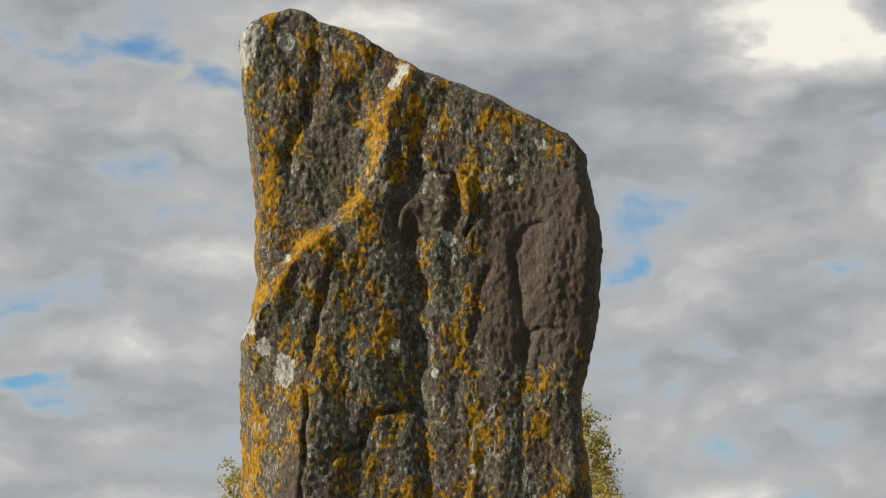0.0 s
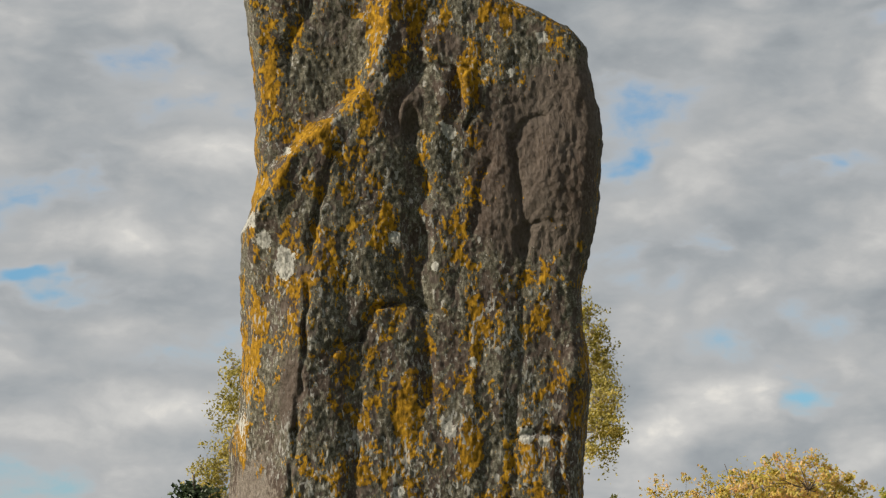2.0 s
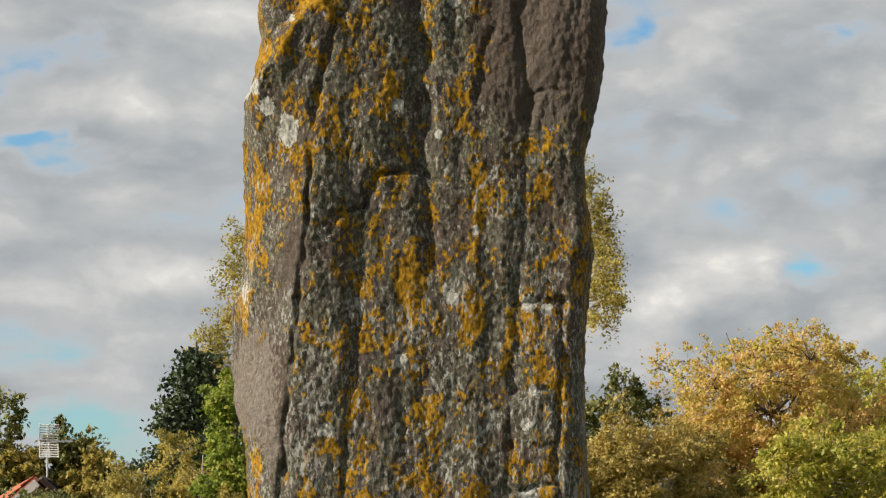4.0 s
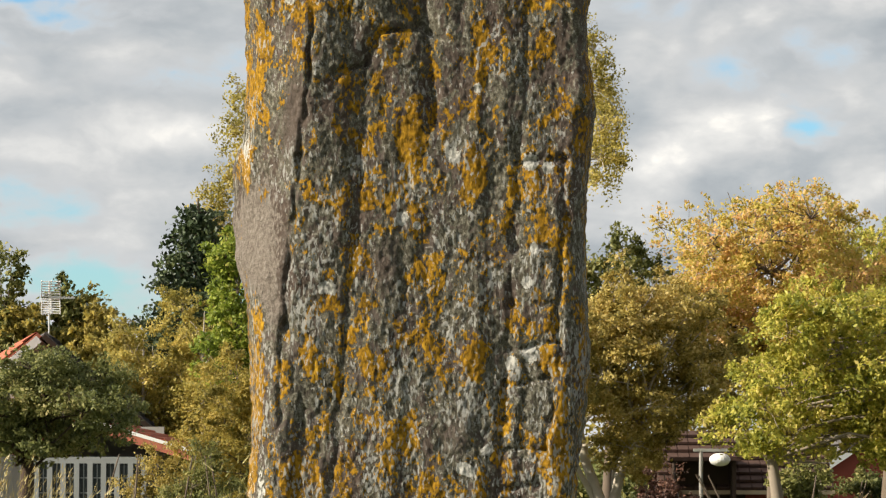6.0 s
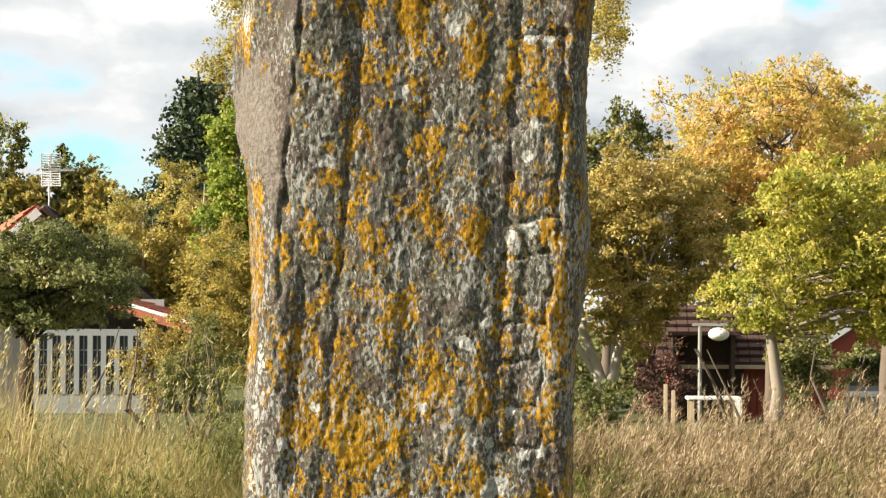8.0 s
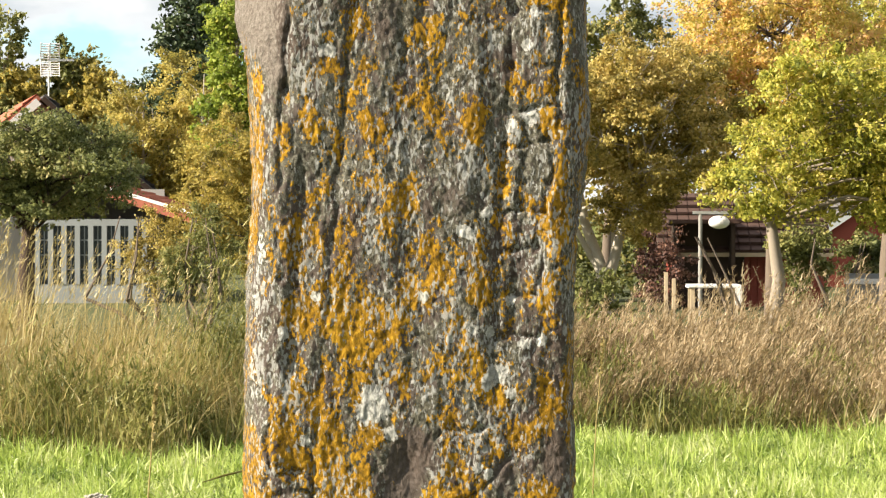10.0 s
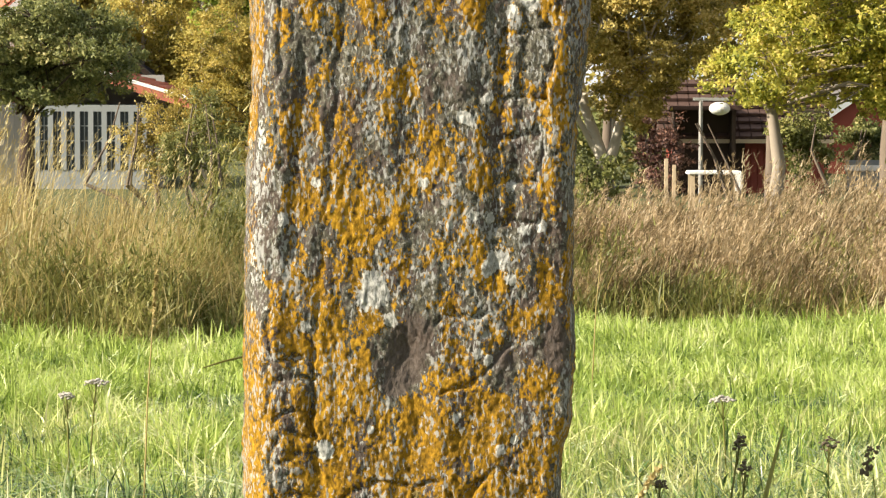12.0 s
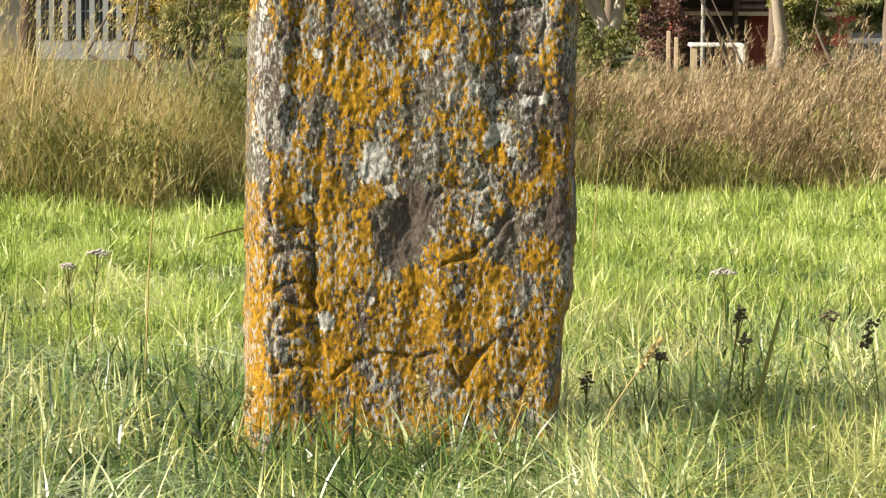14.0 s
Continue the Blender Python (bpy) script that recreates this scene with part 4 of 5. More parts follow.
    under(foot, "trunk", sheet("trunk", v, f, M_BARK, True))
    v, f = leaves(rng, np.concatenate(spots), 0.10, 0.8)
    under(foot, "crown", sheet("crown", v, f, L_NEEDLE))
    foot.scale = (1.22, 1.15, 1.10)
    # far trees
    for x, top, r, seed, mat in ((-11.0, 6.5, 1.0, 21, L_OLIVE), (-9.35, 5.7, 0.5, 22, L_OLIVE), (-10.2, 5.1, 1.2, 23, L_FAR), (-8.6, 5.4, 0.9, 24, L_FAR), (-12.2, 5.0, 1.2, 25, L_FAR), (-9.5, 4.6, 1.3, 26, L_BIRCH), (-7.7, 4.7, 0.9, 27, L_FAR)):
        tree("distant_tree", "distant yellowing tree behind the house", (x, 80), 0.12, 1.5, crown(seed, 0, top * 0.66, r * 1.05, top * 0.44, 18, None, 0.3), 11000, 0.14, mat, seed, group="distant trees", sub=30, twig=0.13)
    v, f = [], []
    rng = np.random.default_rng(30)
    n = 30000
    x = rng.uniform(-45, 45, n)
    up = 4.3 + 0.9 * np.sin(x * 0.7) + 0.5 * np.sin(x * 2.1 + 1)
    z = rng.uniform(0, 1, n) ** 0.8 * up
    p = np.stack([x, 100 + rng.normal(0, 1.2, n), z], 1)
    v, f = leaves(rng, p, 0.28)
    tagged(new("far_wood", sheet("far_wood", v, f, L_FAR)), "far belt of yellowing autumn woodland", "woodland", kind="stuff")


make_trees()


# ---- house with the glazed porch ----
def gable(x0, x1, y0, y1, z0, eave, ridge_x, ridge_z):
    """A gabled block as a closed solid."""
    bm = bmesh.new()
    ring = [(x0, z0), (x1, z0), (x1, eave), (ridge_x, ridge_z), (x0, eave)]
    a = [bm.verts.new((x, y0, z)) for x, z in ring]
    b = [bm.verts.new((x, y1, z)) for x, z in ring]
    bm.faces.new(a)
    bm.faces.new(b[::-1])
    for i in range(5):
        j = (i + 1) % 5
        bm.faces.new((a[j], a[i], b[i], b[j]))
    bmesh.ops.recalc_face_normals(bm, faces=bm.faces)
    return bm


def slab(p, q, y0, y1, thick):
    """A roof slope from (x, z) p down to q."""
    bm = bmesh.new()
    d = Vector((q[0] - p[0], 0, q[1] - p[1])).normalized()
    n = Vector((-d.z, 0, d.x))
    if n.z < 0:
        n = -n
    vs = []
    for y in (y0, y1):
        for (x, z), t in ((p, 0), (q, 0), (q, thick), (p, thick)):
            vs.append(bm.verts.new((x + n.x * t, y, z + n.z * t)))
    for f in ((0, 1, 2, 3), (7, 6, 5, 4), (0, 4, 5, 1), (1, 5, 6, 2), (2, 6, 7, 3), (3, 7, 4, 0)):
        bm.faces.new([vs[i] for i in f])
    bmesh.ops.recalc_face_normals(bm, faces=bm.faces)
    return bm


def tile_rows(p, q, y0, y1, rows, lift):
    """Overlapping courses of curved roof tiles on the slope p-q."""
    vs, fs = [], []
    cols = int(abs(y1 - y0) / 0.22)
    d = Vector((q[0] - p[0], 0, q[1] - p[1]))
    n = Vector((-d.z, 0, d.x)).normalized()
    if n.z < 0:
        n = -n
    for r in range(rows):
        a = Vector((p[0], 0, p[1])) + d * (r / rows) + n * lift
        b = Vector((p[0], 0, p[1])) + d * ((r + 1.12) / rows) + n * (lift + 0.035)
        steps = cols * 4
        base = len(vs)
        for i in range(steps + 1):
            y = y0 + (y1 - y0) * i / steps
            w = n * (0.03 * math.cos(i * math.pi / 2))
            vs += [a + w + Vector((0, y, 0)), b + w + Vector((0, y, 0)), b + w - n * 0.03 + Vector((0, y, 0))]
        for i in range(steps):
            k = base + 3 * i
            fs += [(k, k + 1, k + 4, k + 3), (k + 1, k + 2, k + 5, k + 4)]
    return [tuple(v) for v in vs], fs


def make_house():
    # foot of the gable; x across, y away
    h = thing("house", (-7.6, 60.6, -0.1), "white-gabled cottage with dark and red tiled roof slopes", "house", yaw=11)
    part("wall", gable(-2.1, 2.05, 0.0, 7.0, 0, 1.95, 0, 3.75), M_GREY, h, "weathered grey boarded gable wall")
    # right slope: its shadow is put into a dark roof colour
    r = part("roof", slab((0, 3.78), (2.45, 1.68), -0.35, 7.2, 0.10), M_DARK_ROOF, h, "roof slope coloured dark as its shaded side")
    v, f = tile_rows((0, 3.78), (2.45, 1.68), -0.33, 7.2, 11, 0.10)
    under(r, "tile_course", sheet("tile_course", v, f, M_DARK_ROOF, True))
    r2 = part("roof", slab((0, 3.78), (-2.45, 1.68), -0.35, 7.2, 0.10), M_TILE, h, "red tiled roof slope")
    v, f = tile_rows((0, 3.78), (-2.45, 1.68), -0.33, 7.2, 11, 0.10)
    under(r2, "tile_course", sheet("tile_course", v, f, M_TILE, True))
    part("bargeboard", slab((0, 3.68), (-2.45, 1.58), -0.42, -0.36, 0.15), M_WHITE, h, "white painted bargeboard")
    part("bargeboard", slab((0.0, 3.76), (2.45, 1.66), -0.42, -0.36, 0.09), M_DARK_WOOD, h, "dark bargeboard")
    # upper window in the gable
    w = part("window", boxes(((-1.15, -0.05, 2.05), (-0.55, -0.01, 2.85))), M_GLASS, h)
    fr = boxes(((-1.22, -0.08, 1.98), (-1.14, 0.0, 2.92)), ((-0.56, -0.08, 1.98), (-0.48, 0.0, 2.92)), ((-1.14, -0.08, 2.84), (-0.56, 0.0, 2.92)), ((-1.14, -0.08, 1.98), (-0.56, 0.0, 2.06)), ((-0.88, -0.075, 2.06), (-0.83, 0.0, 2.84)))
    part("window_frame", fr, M_WHITE, w)
    # boards on the gable
    for i in range(26):
        x = -2.05 + i * 0.16
        top = 1.93 + (1 - abs(x) / 2.1) * 1.75
        part("board", boxes(((x - 0.02, -0.025, 0.0), (x + 0.02, -0.002, max(1.9, top)))), M_GREY, h)
    # glazed porch before the gable
    p = thing("glazed_porch", (-6.35, 58.2, -0.1), "white glazed garden porch with a red tiled roof", "porch", yaw=-4)
    part("plinth", boxes(((-1.3, 0.0, 0.0), (0.95, 0.12, 0.36)), bevel=0.01), M_SHADED_WHITE, p)
    part("head_rail", boxes(((-1.3, 0.0, 1.42), (0.95, 0.12, 1.54))), M_SHADED_WHITE, p)
    for i in range(10):
        x = -1.3 + i * 0.245
        part("post", boxes(((x, -0.02, 0.36), (x + 0.095, 0.10, 1.42))), M_SHADED_WHITE, p)
        if i < 9:
            g = part("pane", boxes(((x + 0.095, 0.05, 0.36), (x + 0.245, 0.06, 1.42))), M_GLASS, p)
            for z in (0.62, 0.88, 1.15):
                part("glazing_bar", boxes(((x + 0.095, 0.03, z), (x + 0.245, 0.055, z + 0.022))), M_SHADED_WHITE, g)
            part("glazing_bar", boxes(((x + 0.160, 0.03, 0.36), (x + 0.177, 0.055, 1.42))), M_SHADED_WHITE, g)
    part("side_wall", boxes(((0.88, 0.12, 0.0), (0.95, 2.3, 1.54))), M_SHADED_WHITE, p)
    part("side_wall", boxes(((-1.3, 0.12, 0.0), (-1.23, 2.3, 1.54))), M_SHADED_WHITE, p)
    part("back_wall", boxes(((-1.3, 2.3, 0.0), (0.95, 2.36, 2.1))), M_GREY, p)
    rf = part("roof", slab((-0.1, 2.15), (1.85, 1.58), -0.15, 2.4, 0.07), M_TILE, p, "red tiled lean-to slope")
    v, f = tile_rows((-0.1, 2.15), (1.85, 1.58), -0.15, 2.4, 7, 0.07)
    under(rf, "tile_course", sheet("tile_course", v, f, M_TILE, True))
    rf = part("roof", slab((-0.1, 2.15), (-1.6, 1.58), -0.15, 2.4, 0.07), M_TILE, p, "red tiled lean-to slope")
    v, f = tile_rows((-0.1, 2.15), (-1.6, 1.58), -0.15, 2.4, 7, 0.07)
    under(rf, "tile_course", sheet("tile_course", v, f, M_TILE, True))
    part("bargeboard", slab((-0.05, 2.17), (1.87, 1.61), -0.20, -0.16, 0.06), M_WHITE, p, "white painted bargeboard")
    part("tile_hanging", slab((0.05, 2.0), (1.85, 1.46), -0.185, -0.15, 0.17), M_TILE, p, "red tiles hung below the white board")
    # aerial on the ridge
    a = thing("television_aerial", (-7.47, 60.9, 3.7), "white grid television aerial on a thin mast", "aerial")
    bm = bmesh.new()
    bmesh.ops.create_cone(bm, segments=8, radius1=0.018, radius2=0.018, depth=1.1, cap_ends=True, matrix=Matrix.Translation((0, 0, 0.5)))
    part("mast", bm, M_METAL, a)
    for k, sgn in (("reflector", 1), ("reflector", -1)):
        spans = [((-0.16, -0.01, 0.02 + 0.05 * i), (0.20, 0.01, 0.035 + 0.05 * i)) for i in range(7)] + [((x, -0.014, 0.0), (x + 0.014, 0.014, 0.35)) for x in (-0.16, 0.02, 0.19)]
        ob = part(k, boxes(*spans), M_WHITE, a)
        ob.matrix_basis = Matrix.Translation((0, 0, 0.74)) @ pose(0, 0, 0, 24 if sgn > 0 else 156, 0, 10)
    part("boom", boxes(((0.0, -0.02, 0.72), (0.48, 0.02, 0.755))), M_METAL, a)
    for i in range(5):
        x = 0.12 + 0.08 * i
        part("director", boxes(((x, -0.12, 0.755), (x + 0.012, 0.12, 0.77))), M_METAL, a)


make_house()


def make_garden():
    s = thing("garden_shed", (5.0, 55, -0.05), "red-brown timber shed with a brown tiled roof", "shed")
    part("wall", boxes(((-1.0, 0.25, 0), (1.5, 3.0, 1.0))), M_RED, s)
    for i in range(22):
        part("board", boxes(((-1.0 + i * 0.115, 0.225, 0.0), (-0.905 + i * 0.115, 0.249, 0.98))), M_RED, s)
    # dark sheet on the closed wall paints the gloom of an opening
    part("doorway_shade", boxes(((-0.85, 0.19, 0.0), (0.15, 0.222, 0.93))), M_DARK_WOOD, s, "dark panel standing for the shaded door opening")
    bm = bmesh.new()
    vs = [bm.verts.new(c) for c in ((-1.35, 0.0, 0.92), (1.65, 0.0, 0.92), (1.65, 1.5, 1.95), (-1.35, 1.5, 1.95), (1.65, 3.2, 0.92), (-1.35, 3.2, 0.92))]
    bm.faces.new(vs[:4])
    bm.faces.new((vs[3], vs[2], vs[4], vs[5]))
    bmesh.ops.solidify(bm, geom=bm.faces, thickness=0.07)
    r = part("roof", bm, M_SHADED_TILE, s, "brown tiled roof")
    for row in range(8):
        t = row / 8
        y, z = 1.5 * t - 0.03, 0.93 + 1.03 * t
        for c in range(15):
            x = -1.35 + c * 0.2
            part("tile", boxes(((x, y, z + 0.01), (x + 0.185, y + 0.21, z + 0.055))), M_SHADED_TILE, r).matrix_basis = Matrix.Translation((0, y, z)) @ pose(0, 0, 0, 20) @ Matrix.Translation((0, -y, -z))
    # added dark box that makes the black shadow before the shed
    lt = part("shadow_box", boxes(((-1.1, -0.42, 0), (-1.03, 0.2, 1.42)), ((-0.13, -0.42, 0), (-0.06, 0.2, 1.42)), ((-1.03, 0.1, 0), (-0.13, 0.16, 1.42)), bevel=0.006), M_DARK_WOOD, s, "added dark open-fronted box for the shadow at the shed")
    part("shadow_box_roof", boxes(((-1.18, -0.55, 1.425), (0.02, 0.75, 1.49)), bevel=0.01), M_SHADED_TILE, lt)
    part("eave_board", boxes(((-1.3, -0.04, 0.86), (1.65, -0.015, 0.93))), M_WOOD, s)
    # lamp post
    p = thing("lamp_post", (3.98, 50, -0.05), "dark garden post carrying a white shade", "lamp post")
    bm = bmesh.new()
    bmesh.ops.create_cone(bm, segments=10, radius1=0.035, radius2=0.03, depth=1.62, cap_ends=True, matrix=Matrix.Translation((0, 0, 0.81)))
    part("post", bm, M_GREY, p)
    part("arm", boxes(((-0.12, -0.03, 1.58), (0.55, 0.03, 1.63)), bevel=0.008), M_METAL, p)
    bm = bmesh.new()
    bmesh.ops.create_uvsphere(bm, u_segments=20, v_segments=12, radius=0.165, matrix=Matrix.Translation((0.29, -0.02, 1.46)) @ Matrix.Diagonal((1, 1, 0.62, 1)))
    part("shade", bm, M_WHITE, p, "white rounded shade")
    # table
    t = thing("garden_table", (4.0, 47.5, -0.05), "white garden table in front of the shed", "table")
    part("tabletop", boxes(((-0.42, -0.3, 0.50), (0.36, 0.3, 0.55)), bevel=0.01), M_WHITE, t)
    for x, y in ((-0.38, -0.26), (0.26, -0.26), (-0.38, 0.22), (0.26, 0.22)):
        part("leg", boxes(((x, y, 0), (x + 0.06, y + 0.05, 0.50))), M_WOOD, t)
    part("cloth", boxes(((0.27, -0.32, 0.25), (0.375, -0.305, 0.52)), bevel=0.005), M_WHITE, t, "white cloth hanging over the edge")
    # fence posts
    for i, (x, y, h) in enumerate(((2.07, 30, 0.98), (2.15, 30.1, 0.92))):
        f = thing("fence_post", (x, y, 0), "weathered pale wooden fence post in tall grass", "post", "fence posts")
        part("stake", boxes(((-0.018, -0.02, -0.1), (0.018, 0.02, h)), bevel=0.004), M_WOOD, f)
    # red house farther off
    b = thing("red_cottage", (8.9, 72, -0.1), "small red timber cottage with white trim", "house", yaw=12)
    part("wall", gable(-0.75, 2.6, 0, 5, 0, 1.1, 0.9, 2.1), M_RED, b)
    part("roof", slab((0.9, 2.14), (2.9, 0.9), -0.2, 5.2, 0.09), M_DARK_ROOF, b)
    part("roof", slab((0.9, 2.14), (-1.05, 0.9), -0.2, 5.2, 0.09), M_DARK_ROOF, b)
    part("bargeboard", slab((0.9, 2.08), (-1.05, 0.84), -0.26, -0.21, 0.16), M_WHITE, b)
    part("bargeboard", slab((0.9, 2.08), (2.9, 0.84), -0.26, -0.21, 0.16), M_WHITE, b)
    # low white terrace wall
    k = thing("terrace_wall", (7.75, 58, -0.08), "low white terrace wall with openings and a capping", "wall")
    part("wall", boxes(((-0.5, 0, 0), (2.0, 0.18, 0.55))), M_SHADED_WHITE, k)
    part("capping", boxes(((-0.55, -0.04, 0.36), (2.05, 0.0, 0.46)), bevel=0.01), M_WHITE, k)


make_garden()


# ---- bank of tall growth at the lawn's edge ----
def bank_foot(x):
    """How far the lawn reaches."""
    return 21.3 + 0.2 * np.sin(x * 1.3) + np.where(x < 0, np.maximum(-1.6, 1.0 * np.minimum(0, x + 0.2)), 0.0)


def make_bank():
    rng = np.random.default_rng(40)

    def spread(n, x0, x1, d0, d1):
        x = rng.uniform(x0, x1, n)
        return x, bank_foot(x) + rng.uniform(d0, d1, n)

    def put(name, label, parts, mat):
        v, f = lay(parts)
        tagged(new(name, sheet(name, v, f, mat)), label, "tall grass", kind="stuff")

    def clumped(n, x0, x1, d0, d1, step=0.55):
        """Places drawn to uneven tussocks."""
        x, y = spread(n, x0, x1, d0, d1)
        k = lattice_noise(rng, x, y, step, step, 3)
        on = rng.uniform(-0.5, 0.5, n) < k + 0.08
        return x[on], y[on], k[on]

    # straw-coloured reeds with plumes
    straw = []
    x, y, k = clumped(16000, -4.6, -1.2, 1.3, 5.0, 0.45)
    keep = rng.uniform(0, 1, len(x)) < np.clip((-1.3 - x) / 0.8, 0.10, 1)
    x, y, k = x[keep], y[keep], k[keep]
    straw.append(blades(rng, x, y, x * 0, rng.uniform(0.46, 0.99, len(x)) * (0.85 + 0.5 * lattice_noise(rng, x, y, 0.6, 0.9, 2) + 0.4 * k) * np.clip(1.0 + (-2.3 - x) * 0.35, 0.85, 1.22), rng.uniform(0.006, 0.013, len(x)), 0.62, 4, (0.16, -0.12)))
    n = 170
    x, y = spread(n, -4.6, -1.6, 0.6, 3.0)
    hgt = rng.uniform(0.9, 1.30, n) * np.clip(1.0 + (-2.3 - x) * 0.2, 0.9, 1.15)
    straw.append(blades(rng, x, y, x * 0, hgt, np.full(n, 0.008), 0.16, 4, (0.14, 0)))
    plume = []
    for q in range(12):
        up = rng.uniform(0, 0.2, n)
        plume.append(np.stack([x + 0.12 * hgt * 0.9 + 0.1 * up + rng.normal(0, 0.012, n), y + rng.normal(0, 0.012, n), hgt * 0.86 + up], 1))
    plume = np.concatenate(plume)
    straw.append(blades(rng, plume[:, 0], plume[:, 1], plume[:, 2], rng.uniform(0.03, 0.06, len(plume)), rng.uniform(0.006, 0.010, len(plume)), 0.3, 1, (0.4, 0)))
    x, y, k = clumped(5500, 0.1, 4.4, 0.0, 4.6)
    straw.append(blades(rng, x, y, x * 0, rng.uniform(0.2, 0.6, len(x)), rng.uniform(0.005, 0.011, len(x)), 1.2, 5, (0.2, -0.15)))
    # sheaves that bow over
    for cx, cd in ((-3.9, 1.6), (-3.2, 1.0), (-2.6, 1.3), (-2.1, 0.9), (-3.6, 0.7), (-1.7, 1.1)):
        px = rng.normal(cx, 0.09, 130)
        straw.append(blades(rng, px, bank_foot(px) + cd + rng.normal(0, 0.1, 130), px * 0, rng.uniform(0.35, 0.75, 130), rng.uniform(0.006, 0.013, 130), 0.75, 6, (0.35, -0.25)))
    x, y, k = clumped(7000, -4.5, 0.2, 0.0, 2.6)
    straw.append(blades(rng, x, y, x * 0, rng.uniform(0.2, 0.8, len(x)), rng.uniform(0.005, 0.012, len(x)), 0.8, 5, (-0.1, -0.15)))
    put("reeds", "straw-coloured dry reeds and plumed grass", straw, M_STRAW)
    # brown weeds: leaning stems, each with a feathery seeded panicle
    x, y, k = clumped(4000, -0.3, 4.4, 0.0, 5.0)
    hgt = rng.uniform(0.2, 0.6, len(x)) * np.clip(0.60 + (y - bank_foot(x)) * 0.22, 0.5, 1.0)
    brown = [blades(rng, x, y, x * 0, hgt, rng.uniform(0.005, 0.012, len(x)), 0.8, 5, (0.25, -0.1))]
    bush_x, bush_y = spread(80, 0.2, 4.3, 0.2, 4.8)
    bush_h, of = rng.uniform(0.5, 1.15, 80), rng.integers(0, 80, 1700)
    n = len(of)
    out = rng.normal(0, 1, (n, 2))
    x, y, k = bush_x[of] + 0.07 * out[:, 0], bush_y[of] + 0.07 * out[:, 1], bush_h[of] - 0.85
    hgt = rng.uniform(0.75, 1.12, n) * np.clip(0.55 + (y - bank_foot(x)) * 0.24, 0.4, 1.0) * (1.0 + 0.9 * k) * np.interp(x, [0.9, 1.6, 2.5], [0.66, 0.72, 0.84])
    lean, away = 0.20 + 0.26 * out[:, 0] + rng.normal(0, 0.12, n), -0.08 + 0.24 * out[:, 1]
    for q in range(7):
        a, b = q / 7, (q + 1.15) / 7
        w = 0.0045 * (1.1 - a)
        lo = np.stack([x + lean * hgt * a ** 1.5, y + away * hgt * a ** 1.5, hgt * a], 1)
        hi = np.stack([x + lean * hgt * b ** 1.5, y + away * hgt * b ** 1.5, hgt * b], 1)
        side = np.array([w, 0, 0])
        vs = np.stack([lo - side, lo + side, hi + side * 0.8, hi - side * 0.8], 1)
        brown.append((vs.reshape(-1, 3), np.arange(4 * n).reshape(-1, 4)))
    stem_kind = rng.uniform(0.5, 1.3, n)
    for q in range(12):
        up = rng.uniform(0.35, 1.0, n)
        off = rng.normal(0, 0.03, n) * stem_kind * (1.2 - up)
        brown.append(blades(rng, x + lean * hgt * up ** 1.5 + off, y + away * hgt * up ** 1.5, hgt * up * 0.95, rng.uniform(0.05, 0.13, n), rng.uniform(0.006, 0.012, n), 0.3, 2, (0.45, -0.1)))
    for q in range(48):
        up = rng.uniform(0, 1, n) ** 0.75 * 0.78 + 0.24
        w = 0.065 * stem_kind * (1.10 - up) + 0.005
        off = rng.normal(0, 1, n) * w
        brown.append(blades(rng, x + lean * hgt * up ** 1.5 + off, y + away * hgt * up ** 1.5 + rng.normal(0, 1, n) * w, hgt * up + np.abs(off) * 0.5, rng.uniform(0.02, 0.06, n), rng.uniform(0.005, 0.011, n), 0.6, 1, (0.4, -0.1)))
    put("dry_weeds", "brown withered weeds gone to seed", brown, M_WEED)
    # green undergrowth
    green = []
    x, y, k = clumped(19000, -4.6, 4.4, -0.1, 3.2, 0.4)
    hgt = rng.uniform(0.15, 0.6, len(x)) * np.where(x < -1.3, 0.75, np.where(x < 0, 1.1, 0.8)) * (0.9 + 0.5 * k)
    green.append(blades(rng, x, y, x * 0, hgt, rng.uniform(0.008, 0.018, len(x)), 0.7, 4))
    for cx, cd, r, h, n in ((-1.35, 1.7, 0.75, 1.0, 13000), (-2.5, 0.6, 0.7, 0.55, 10000), (-0.5, 1.7, 0.6, 0.95, 9000), (0.75, 1.5, 0.4, 0.6, 5000), (1.2, 0.8, 0.5, 0.5, 5000), (2.5, 1.2, 0.6, 0.5, 5000), (3.2, 1.9, 0.5, 0.6, 4000), (1.9, 0.5, 0.5, 0.3, 3500), (-3.4, 0.3, 0.6, 0.40, 7000), (-1.9, 0.5, 0.6, 0.5, 7000)):
        u = rng.normal(0, 0.45, (n, 3))
        z = np.abs(rng.normal(0, 0.5, n)) * h * np.exp(-(u[:, 0] ** 2 + u[:, 1] ** 2) * 0.9) + 0.03
        px = cx + u[:, 0] * r
        green.append(blades(rng, px, bank_foot(px) + cd + u[:, 1] * 0.6, z, rng.uniform(0.03, 0.10, n), rng.uniform(0.008, 0.016, n), 0.9, 1, (0.15, -0.3)))
    put("undergrowth", "tangled dull green undergrowth of weeds", green, M_GREENWEED)
    # earth bank that the growth roots in
    gx, gy = np.meshgrid(np.linspace(-9, 9, 91), np.linspace(-0.2, 6.2, 25))
    z = 0.26 * smooth(gy / 1.6) * smooth((6.2 - gy) / 2.0) + 0.05 * np.sin(gx * 4) * np.sin(gy * 3) * smooth(gy) - 0.03
    v = np.stack([gx, bank_foot(gx) + gy + 0.3, z], 2).reshape(-1, 3)
    i = np.arange(gx.size).reshape(gx.shape)
